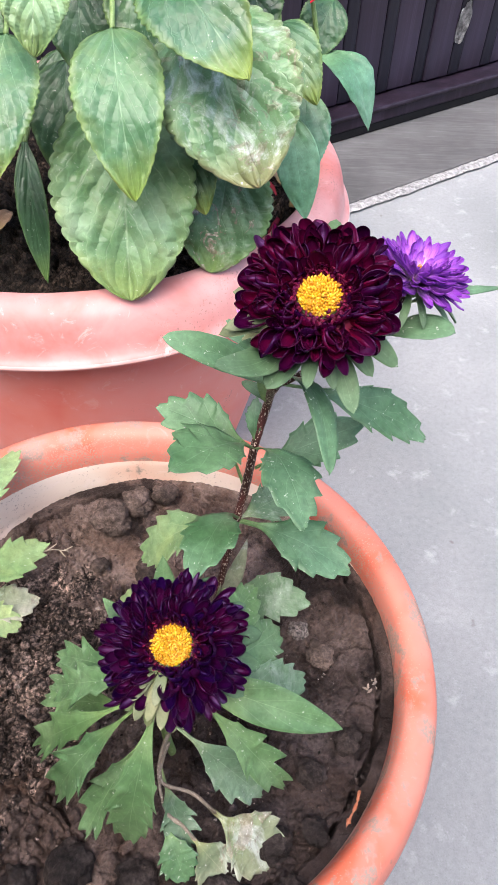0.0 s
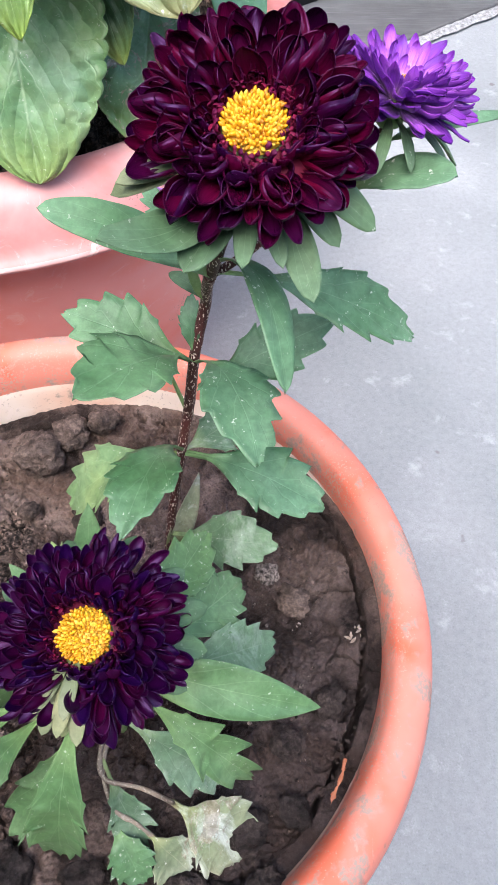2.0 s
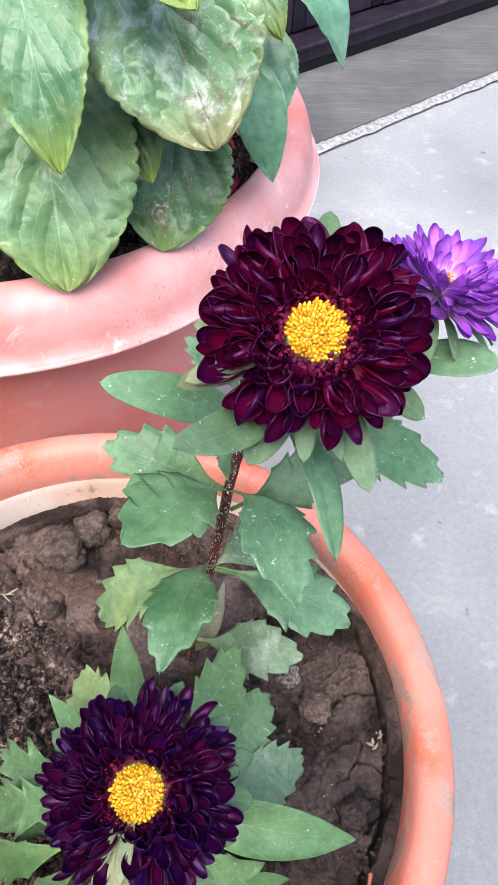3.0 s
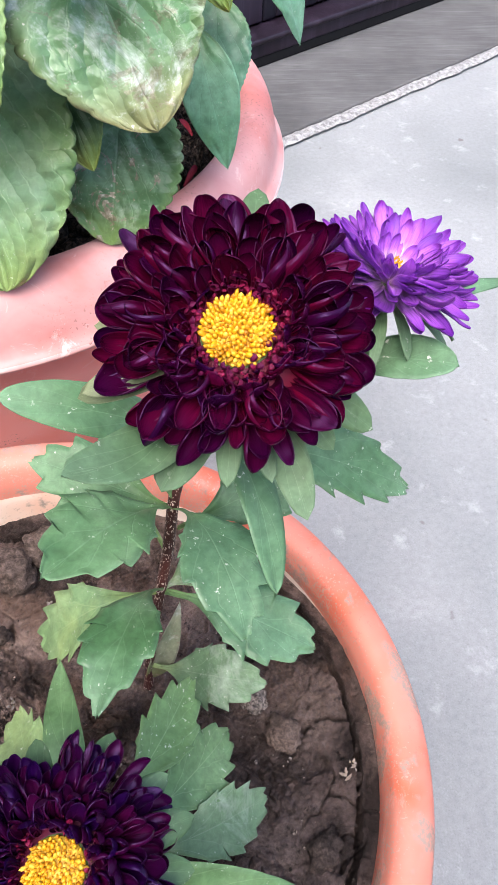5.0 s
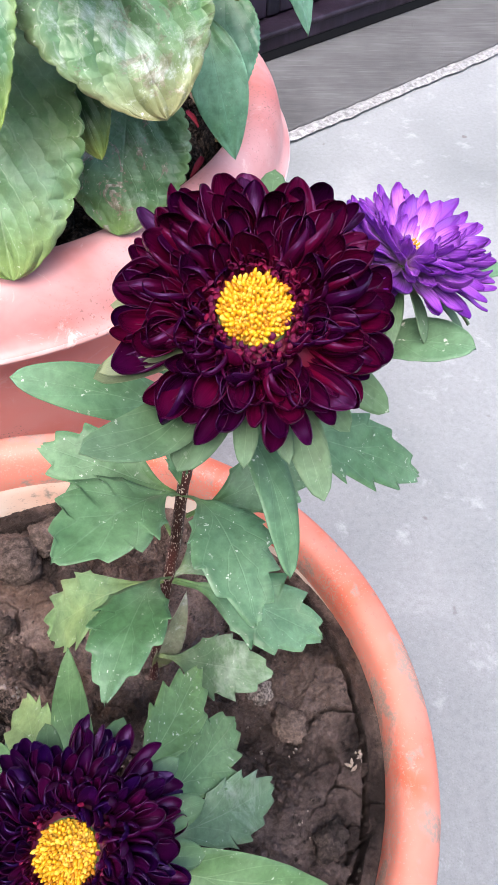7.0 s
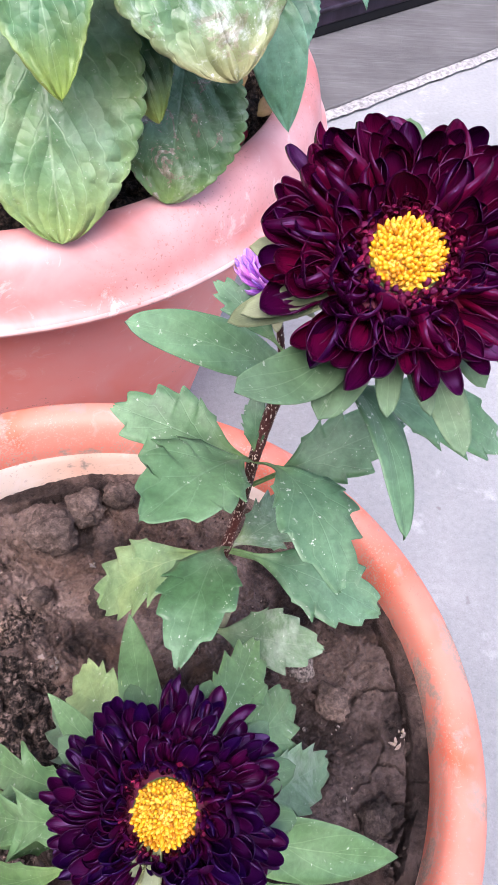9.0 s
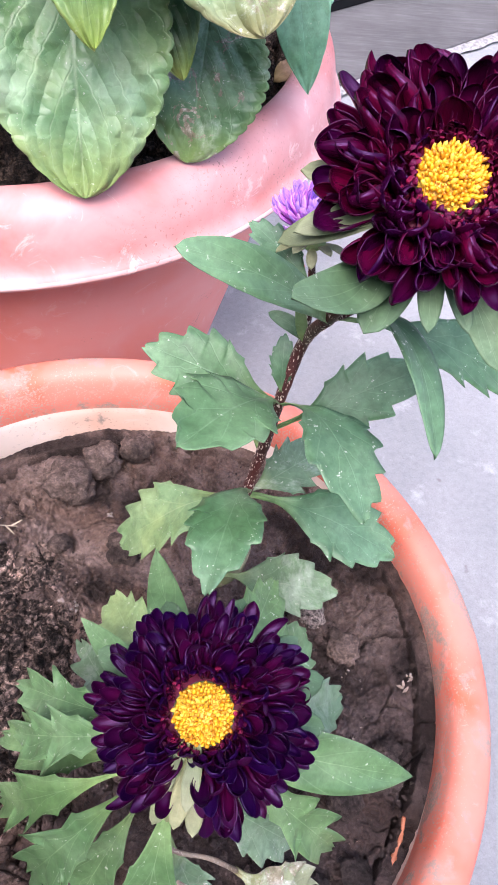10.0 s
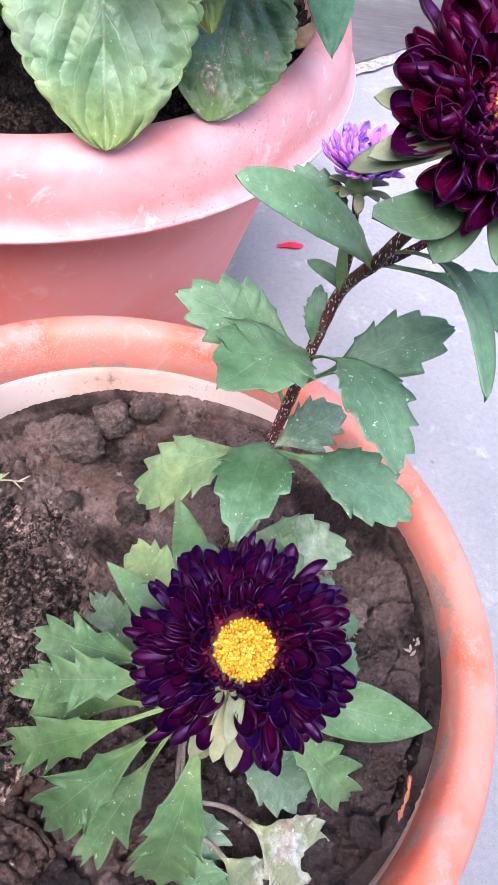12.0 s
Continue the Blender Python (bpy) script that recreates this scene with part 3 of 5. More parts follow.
def petal_material(name, root, mid, tip, rough=0.38, spec=0.25, rim=(0.25, 0.10, 0.16), tint=(1, 1, 1), spread=((0.55, 0.6, 1.0), (1.7, 1.4, 1.3)), dusty=0.12):
    m, n, l, b = material(name, mid, rough, spec=spec)
    b.inputs["Specular Tint"].default_value = (*tint, 1)
    u, v = uv_split(n, l)
    c = ramp(n, l, v, [(0.0, root), (0.5, mid), (1.0, tip)])
    streak = noise_tex(n, l, coords(n, l, (22, 2.5, 1), kind="UV"), 1.0, 3, 0.6)
    c = mix(n, l, 1.0, c, ramp(n, l, streak, [(0.3, grey(0.6)), (0.7, grey(1.35))]), "MULTIPLY")
    oi = n.new("ShaderNodeObjectInfo")
    c = mix(n, l, 1.0, c, ramp(n, l, oi.outputs["Random"], [(0, spread[0]), (0.5, (0.95, 0.95, 1.0)), (1, spread[1])]), "MULTIPLY")
    edge = math_node(n, l, "ABSOLUTE", math_node(n, l, "SUBTRACT", u, 0.5))
    ragged = math_node(n, l, "ADD", edge, math_node(n, l, "MULTIPLY", noise_tex(n, l, coords(n, l, (3, 9, 1), kind="UV"), 1.0, 2), 0.06))
    c = mix(n, l, ramp(n, l, ragged, [(0.515, grey(0.0)), (0.555, grey(0.16))]), c, rim)
    dust = ramp(n, l, noise_tex(n, l, coords(n, l, (14, 40, 1), kind="UV"), 1.0, 2, 0.5), [(0.72, grey(0.0)), (0.76, grey(dusty))])
    c = mix(n, l, dust, c, (0.5, 0.35, 0.38))
    l.new(c, b.inputs["Base Color"])
    bump(n, l, b, streak, 0.3, 0.0006)
    return m


def floret_material():
    m, n, l, b = material("yellow_florets", (0.75, 0.42, 0.02), 0.5)
    g = n.new("ShaderNodeNewGeometry")
    c = ramp(n, l, g.outputs["Random Per Island"], [(0.0, (0.34, 0.12, 0.003)), (0.25, (0.56, 0.26, 0.003)), (0.75, (0.66, 0.35, 0.005)), (1.0, (0.76, 0.50, 0.06))])
    l.new(c, b.inputs["Base Color"])
    return m


def stem_material(name, tones, speck, amount=0.6):
    m, n, l, b = material(name, tones[0], 0.5)
    v = coords(n, l, (1, 1, 0.38))
    c = ramp(n, l, noise_tex(n, l, v, 90.0, 4), [(0.35, tones[0]), (0.65, tones[1])])
    dash = noise_tex(n, l, v, 1300.0, 2, 0.5)
    s = ramp(n, l, dash, [(0.585, grey(0.0)), (0.625, grey(amount))])
    c = mix(n, l, s, c, speck)
    l.new(c, b.inputs["Base Color"])
    bump(n, l, b, dash, 0.5, 0.0008)
    return m


ASTER_LEAF = leaf_material("aster_leaf", ((0.040, 0.102, 0.046), (0.066, 0.146, 0.072), (0.108, 0.202, 0.114)), (0.17, 0.28, 0.17), 0.42, dust=0.7, count=4.0, slant=0.8, strength=0.38, relief=0.0008)
SHORT_LEAF = leaf_material("young_aster_leaf", ((0.040, 0.098, 0.034), (0.068, 0.144, 0.056), (0.118, 0.206, 0.098)), (0.20, 0.30, 0.16), 0.5, dust=0.6, count=4.0, slant=0.8, strength=0.42, relief=0.0008)
ASTER_DUSTY = leaf_material("dusty_aster_leaf", ((0.058, 0.122, 0.064), (0.090, 0.166, 0.092), (0.145, 0.220, 0.142)), (0.28, 0.36, 0.26), 0.65, dust=0.9, patch=0.2, count=4.0, slant=0.8)
ASTER_PALE = leaf_material("yellowing_aster_leaf", ((0.11, 0.20, 0.085), (0.155, 0.25, 0.115), (0.215, 0.30, 0.145)), (0.28, 0.38, 0.20), 0.55, dust=0.6, yellow=0.25, count=4.0, slant=0.8)
ASTER_DRY = leaf_material("withered_leaf", ((0.10, 0.155, 0.075), (0.18, 0.215, 0.125), (0.32, 0.31, 0.24)), (0.32, 0.33, 0.24), 0.8, dust=0.8, patch=0.5, brown=0.55, count=4.0, slant=0.8)
BRACT = leaf_material("bract", ((0.036, 0.080, 0.036), (0.056, 0.110, 0.054), (0.085, 0.145, 0.080)), (0.22, 0.32, 0.19), 0.55, dust=0.35, count=3.0, slant=1.2)
BRACT_PALE = leaf_material("pale_bract", ((0.085, 0.115, 0.052), (0.128, 0.160, 0.080), (0.185, 0.205, 0.120)), (0.30, 0.35, 0.22), 0.55, count=3.0, slant=1.2)
BROAD_LEAF = leaf_material("broad_leaf", ((0.098, 0.208, 0.092), (0.160, 0.290, 0.148), (0.252, 0.385, 0.240)), (0.33, 0.46, 0.29), 0.42, dust=0.5, pucker=0.46, yellow=0.18, count=4.5, slant=1.2, strength=0.55, relief=0.0020, tip=(0.20, 0.28, 0.07))
# white patches: mildew, and the leaf's glossy sheen put into the colour
BROAD_WORN = leaf_material("mildew_sheen_leaf", ((0.082, 0.188, 0.086), (0.132, 0.258, 0.140), (0.208, 0.345, 0.220)), (0.30, 0.42, 0.26), 0.38, dust=0.7, patch=0.65, brown=0.45, pucker=0.44, count=4.5, slant=1.2, strength=0.55, relief=0.0020, tip=(0.25, 0.21, 0.09))
BROAD_DARK = leaf_material("dark_broad_leaf", ((0.045, 0.112, 0.046), (0.070, 0.158, 0.070), (0.108, 0.210, 0.108)), (0.17, 0.29, 0.16), 0.45, dust=0.5, patch=0.15, brown=0.7, pucker=0.16, count=4.5, slant=1.2, strength=0.35, relief=0.0016, tip=(0.15, 0.24, 0.06))
BROAD_SMOOTH = leaf_material("smooth_broad_leaf", ((0.036, 0.108, 0.052), (0.058, 0.148, 0.077), (0.094, 0.194, 0.107)), (0.22, 0.35, 0.21), 0.40, dust=0.4, pucker=0.20, yellow=0.18, count=4.5, slant=1.2, strength=0.55, relief=0.0016, tip=(0.24, 0.32, 0.05))
# darker copy of the leaf colour: shade inside the bush painted in
BROAD_SHADED = leaf_material("shaded_broad_leaf", ((0.020, 0.058, 0.024), (0.034, 0.088, 0.040), (0.056, 0.125, 0.064)), (0.12, 0.24, 0.13), 0.40, dust=0.4, pucker=0.16, count=4.5, slant=1.2, strength=0.35, relief=0.0016, tip=(0.12, 0.20, 0.05))
BROAD_BLUE = leaf_material("blue_green_leaf", ((0.052, 0.140, 0.085), (0.080, 0.192, 0.120), (0.120, 0.250, 0.165)), (0.12, 0.24, 0.17), 0.36, dust=0.25, count=5.0, slant=1.0, strength=0.35, relief=0.0010)
MAROON = petal_material("maroon_petal", (0.060, 0.0008, 0.011), (0.042, 0.0008, 0.014), (0.028, 0.0006, 0.015), 0.27, 0.34, (0.17, 0.07, 0.12), (0.50, 0.30, 0.80), ((0.5, 0.7, 1.2), (1.75, 1.2, 1.1)), 0.35)
VIOLET_DARK = petal_material("dark_violet_petal", (0.030, 0.0008, 0.016), (0.024, 0.0007, 0.018), (0.016, 0.0006, 0.018), 0.30, 0.32, (0.10, 0.045, 0.12), (0.62, 0.42, 1.0), ((0.5, 0.9, 1.5), (1.8, 1.2, 1.15)), 0.15)
RED_STUB = petal_material("crimson_stub", (0.07, 0.002, 0.012), (0.075, 0.002, 0.018), (0.11, 0.006, 0.03), 0.4, 0.3, (0.20, 0.05, 0.09), (0.8, 0.4, 0.6))
LILAC = petal_material("lilac_petal", (0.76, 0.54, 0.70), (0.36, 0.10, 0.55), (0.13, 0.011, 0.26), 0.45, 0.3, (0.14, 0.02, 0.26), (1, 1, 1), ((0.6, 0.5, 0.75), (1.25, 1.45, 1.15)))
LILAC_PALE = petal_material("pale_lilac_petal", (0.32, 0.05, 0.40), (0.42, 0.13, 0.58), (0.62, 0.36, 0.76), 0.5, 0.25, (0.70, 0.50, 0.80))
YELLOW = floret_material()
STEM_RED = stem_material("red_brown_stem", ((0.030, 0.007, 0.006), (0.085, 0.019, 0.016)), (0.62, 0.54, 0.46), 0.9)
STEM_GREEN = stem_material("green_stalk", ((0.14, 0.24, 0.07), (0.22, 0.33, 0.12)), (0.40, 0.46, 0.3), 0.4)
STEM_DRY = stem_material("dry_stalk", ((0.16, 0.125, 0.095), (0.34, 0.28, 0.22)), (0.55, 0.50, 0.42), 0.5)
RED_DRIED = petal_material("dried_red_petal", (0.30, 0.02, 0.03), (0.26, 0.015, 0.025), (0.20, 0.012, 0.03), 0.6, 0.2)
RED_PETAL = petal_material("red_petal", (0.70, 0.03, 0.06), (0.75, 0.02, 0.05), (0.72, 0.04, 0.10), 0.5, 0.2)
CLOD = soil_material("soil_clod", ((0.060, 0.044, 0.037), (0.105, 0.077, 0.064), (0.160, 0.118, 0.098)), 0.75, 0.55, pepper=0.5)
CLOD_WET = soil_material("wet_soil_clod", ((0.024, 0.019, 0.018), (0.052, 0.040, 0.036), (0.095, 0.072, 0.064)), 0.5, 0.7, pepper=0.6)
FLECK = soil_material("dry_grit", ((0.16, 0.12, 0.10), (0.26, 0.20, 0.17), (0.42, 0.36, 0.32)))
CHAFF = leaf_material("dry_chaff", ((0.10, 0.085, 0.075), (0.17, 0.145, 0.13), (0.25, 0.22, 0.20)), (0.3, 0.27, 0.24), 0.85, count=3.0)
STRAW = material("straw", (0.50, 0.42, 0.30), 0.8)[0]
TWIG = stem_material("orange_twig", ((0.30, 0.09, 0.04), (0.45, 0.16, 0.08)), (0.5, 0.3, 0.2), 0.3)
STONE = soil_material("pebble_stone", ((0.20, 0.17, 0.15), (0.28, 0.24, 0.215), (0.36, 0.32, 0.29)), 0.7, 0.2)


# ---- plant builders ----
def teeth(s, n, depth, start, skew):
    """Forward-pointing teeth along the margin."""
    if s < start:
        return 1.0
    ph = ((s - start) / (1 - start) * n) % 1.0
    saw = ph / skew if ph < skew else (1 - ph) / (1 - skew)
    return 1 - depth * (1 - saw)


# coarse-toothed aster blades: petiole end, widest place, tip fullness, teeth a side, their depth, where they begin
TOOTHED = {"lobed": (0.16, 0.60, 1.75, 4.1, 0.21, 0.42), "cut": (0.08, 0.57, 1.85, 4.3, 0.24, 0.38), "deep": (0.14, 0.58, 1.40, 3.1, 0.44, 0.34)}


def margin(style, s, sgn, seed):
    """Half-width at s of the length on one side, and how far the margin leans forward there."""
    if style not in TOOTHED:
        return outline(style, s), 0.0
    foot, wide, full, n, depth, start = TOOTHED[style]
    n += 0.5 * math.sin(seed * 2.1 + sgn)
    start += 0.04 * math.sin(seed * 3.3 + 2.2 * sgn)
    q = max(0.0, min(1.0, (s - foot) / (wide - foot)))
    body = 0.075 + 0.925 * q * q * (3 - 2 * q) if s < wide else max(0.0, 1 - ((s - wide) / (1 - wide)) ** full)
    if s < start or s > 0.985:
        return body, 0.0
    ph = (s - start) / (1 - start) * n
    k = ph % 1.0
    saw = (k / 0.80) ** 1.25 if k < 0.80 else ((1 - k) / 0.20) ** 0.8
    d = depth * (1 + 0.35 * math.sin(seed + 5.1 * int(ph) + sgn)) * min(1.0, (s - start) / 0.06)
    return (body + 0.10 * min(1.0, (1 - s) / 0.15)) * (1 - d * (1 - saw)), 0.055 * saw * d / 0.3


def outline(style, s):
    """Half-width at s of the length, 1 at the widest."""
    if style in TOOTHED:
        return margin(style, s, 1, 0.0)[0]
    if style == "oval":
        q = (0.03 + 0.97 * s) ** 0.92
        body = math.sin(math.pi * q) ** (0.42 if q < 0.5 else 0.58) if s < 0.999 else 0.0
        return body * (0.94 + 0.06 * abs(math.sin(math.pi * 14 * s)) ** 0.6)
    if style == "ovate":
        body = math.sin(math.pi * min(1.0, s) ** 0.72) ** 0.72 if 0 < s < 1 else 0.0
        return max(body, 0.03 if s < 0.5 else 0.0) * teeth(s, 21, 0.045, 0.05, 0.6)
    if style == "drop":
        body = math.sin(math.pi * min(1.0, s) ** 0.66) ** 0.68 if 0 < s < 1 else 0.0
        return max(body, 0.03 if s < 0.5 else 0.0) * teeth(s, 16, 0.045, 0.1, 0.6)
    if style == "spear":
        body = math.sin(math.pi * min(1.0, s) ** 0.8) ** 0.85 if 0 < s < 1 else 0.0
        return max(body, 0.22 if s < 0.3 else 0.0)
    # rounded spoon shape
    body = 0.24 + 0.76 * math.sin(min(1.0, s / 0.6) * math.pi / 2) ** 1.25
    return body * max(0.0, 1 - max(0.0, (s - 0.58) / 0.42) ** 2.1) ** 0.55


def blade_bm(base, tip, width, face, style, bend=0.12, cup=0.12, wave=0.03, rows=40, cols=8, thick=0.0005, seed=0.0, bow=0.0, quilt=0.0):
    """One leaf blade as a thin closed body. face: the way its upper side looks; bend: the arch towards that side; bow: sideways sweep."""
    base, tip, face = Vector(base), Vector(tip), Vector(face).normalized()
    d = tip - base
    length = d.length
    along = d.normalized()
    up = (face - along * face.dot(along)).normalized()
    side = along.cross(up)
    bm = bmesh.new()
    uv = bm.loops.layers.uv.new("uv")
    tops, bots, st = [], [], {}
    for i in range(rows + 1):
        s = i / rows
        sides = [[0.5 * width * g if k == 0 else g for k, g in enumerate(margin(style, s, sgn, seed))] for sgn in (-1, 1)]
        arch = bend * length * (4 * s * (1 - s)) * (1 - 0.35 * (s - 0.5))
        sweep = bow * length * (4 * s * (1 - s))
        a, b = [], []
        for k in range(cols + 1):
            u = 2 * k / cols - 1
            wob = noise.noise(Vector((s * 3.2 + seed, u * 1.6, seed * 1.7)))
            ripple = wave * width * (wob + 0.8 * abs(u) * noise.noise(Vector((s * 9 + seed, 3 * u, 4))))
            if quilt:
                ph = (s - 0.60 * abs(u) + 0.10 * noise.noise(Vector((s * 4 + seed, u * 2, 1)))) * 4.5
                cell = abs(noise.noise(Vector((s * 15 + seed, u * 10, seed))))
                ripple += quilt * outline(style, s) * (0.55 * abs(math.sin(math.pi * ph)) ** 0.6 * min(1.0, abs(u) * 6) + 0.9 * cell)
            crease = cup * width * (abs(u) ** 1.3) * outline(style, s)
            w, lean = sides[u > 0]
            p = base + along * (length * (s + lean * abs(u) ** 3) + 0.10 * abs(u) * w * (0.5 - s)) + side * (u * w + sweep) + up * (arch + crease + ripple)
            t = thick * (1 - 0.7 * abs(u))
            va, vb = bm.verts.new(p + up * t), bm.verts.new(p - up * t)
            st[va] = st[vb] = (0.5 + 0.5 * u, s)
            a.append(va)
            b.append(vb)
        tops.append(a)
        bots.append(b)
    for i in range(rows):
        for k in range(cols):
            bm.faces.new((tops[i][k], tops[i][k + 1], tops[i + 1][k + 1], tops[i + 1][k]))
            bm.faces.new((bots[i][k], bots[i + 1][k], bots[i + 1][k + 1], bots[i][k + 1]))
        for k, flip in ((0, 0), (cols, 1)):
            q = (tops[i][k], tops[i + 1][k], bots[i + 1][k], bots[i][k])
            bm.faces.new(q[::-1] if flip else q)
    for f in bm.faces:
        for lp in f.loops:
            lp[uv].uv = st[lp.vert]
    return bm


SEED = [0.0]


def leaf(plant, base, tip, width, mat, style="lobed", face=(0, -0.45, 0.9), bend=0.12, cup=0.14, wave=0.050, label="", name="leaf", **more):
    SEED[0] += 3.7
    if style in ("lobed", "cut", "deep"):
        more.setdefault("rows", 90)
    return part(name, blade_bm(base, tip, width, face, style, bend, cup, wave, seed=SEED[0], **more), mat, plant, label)


def spline(points, steps=6):
    p = [Vector(q) for q in points]
    p = [p[0] * 2 - p[1], *p, p[-1] * 2 - p[-2]]
    out = []
    for a, b, c, d in zip(p, p[1:], p[2:], p[3:]):
        for k in range(steps):
            t = k / steps
            out.append(0.5 * (2 * b + (c - a) * t + (2 * a - 5 * b + 4 * c - d) * t * t + (3 * b - a - 3 * c + d) * t ** 3))
    return out + [p[-2]]


def tube_bm(points, r0, r1, sides=9, knobs=0.0, steps=6):
    path = spline(points, steps)
    bm = bmesh.new()
    rings = []
    ref = Vector((0.3, 0.9, 0.2))
    for i, p in enumerate(path):
        t = (path[min(i + 1, len(path) - 1)] - path[max(i - 1, 0)]).normalized()
        a = t.cross(ref).normalized()
        b = t.cross(a)
        s = i / (len(path) - 1)
        r = (r0 + (r1 - r0) * s) * (1 + knobs * noise.noise(p * 220))
        rings.append([bm.verts.new(p + (a * math.cos(2 * math.pi * k / sides) + b * math.sin(2 * math.pi * k / sides)) * r) for k in range(sides)])
    for a, b in zip(rings, rings[1:]):
        for k in range(sides):
            j = (k + 1) % sides
            bm.faces.new((a[k], a[j], b[j], b[k]))
    bm.faces.new(rings[0][::-1])
    bm.faces.new(rings[-1])
    bmesh.ops.recalc_face_normals(bm, faces=bm.faces)
    return bm


def stalk(plant, points, r0, r1, mat, name="stem", label="", knobs=0.12):
    return part(name, tube_bm(points, r0, r1, knobs=knobs), mat, plant, label)


def petal_mesh(name, mat, width, cup, curl, seed, blunt=0.42, hook=0.0, fold=0.0, taper=0.60):
    """A petal of length 1 along x: narrow at its foot, hollow like a boat, the tip rounded and curling up. hook: how far the tip turns in; fold: a pinched keel."""
    rows, cols = 14, 8
    bm = bmesh.new()
    uv = bm.loops.layers.uv.new("uv")
    tops, bots, st = [], [], {}
    for i in range(rows + 1):
        s = 1 - (1 - i / rows) ** 1.55                         # closer rows round the tip
        body = 0.40 + 0.60 * math.sin(min(1.0, s / 0.66) * math.pi / 2) ** 1.5
        w = 0.5 * width * body * (max(0.0, 1 - max(0.0, (s - taper) / (1 - taper)) ** 2.0) ** blunt if s < 1 else 0.03)
        tipped = max(0.0, (s - 0.66) / 0.34)
        lift = curl * s ** 2.2 + 0.05 * math.sin(math.pi * min(1.0, s * 1.15)) + 0.02 * math.sin(seed * 3 + s * 5) + hook * 0.16 * tipped ** 1.6
        x = s - 0.30 * curl * s ** 4 - hook * 0.10 * tipped ** 2
        here = cup * (1.25 - 0.55 * s)
        a, b = [], []
        for k in range(cols + 1):
            u = 2 * k / cols - 1
            ang = 0.5 * u * math.pi * here                      # cross-section: part of a circle
            rad = w / max(0.2, math.sin(min(math.pi / 2, math.pi * here / 2)))
            y = rad * math.sin(ang) + 0.11 * math.sin(seed * 5) * s * s
            z = lift + rad * (1 - math.cos(ang)) + fold * w * (abs(u) - 0.5) + 0.028 * noise.noise(Vector((s * 5 + seed, k * 0.6, seed)))
            va, vb = bm.verts.new((x, y, z)), bm.verts.new((x, y * 0.97, z - 0.018))
            st[va] = st[vb] = (k / cols, s)
            a.append(va)
            b.append(vb)
        tops.append(a)
        bots.append(b)
    for i in range(rows):
        for k in range(cols):
            bm.faces.new((tops[i][k], tops[i + 1][k], tops[i + 1][k + 1], tops[i][k + 1]))
            bm.faces.new((bots[i][k], bots[i][k + 1], bots[i + 1][k + 1], bots[i + 1][k]))
        bm.faces.new((tops[i][0], bots[i][0], bots[i + 1][0], tops[i + 1][0]))
        bm.faces.new((tops[i][cols], tops[i + 1][cols], bots[i + 1][cols], bots[i][cols]))
    bm.faces.new([*tops[-1], *bots[-1][::-1]])
    for f in bm.faces:
        for lp in f.loops:
            lp[uv].uv = st[lp.vert]
    me = bpy.data.meshes.new(name)
    bm.to_mesh(me)
    bm.free()
    for p in me.polygons:
        p.use_smooth = True
    me.materials.append(mat)
    return me


def frame_of(centre, normal):
    z = Vector(normal).normalized()
    x = Vector((1, 0, 0))
    x = (x - z * x.dot(z)).normalized()
    return Matrix.Translation(centre) @ Matrix((x, z.cross(x), z)).transposed().to_4x4()


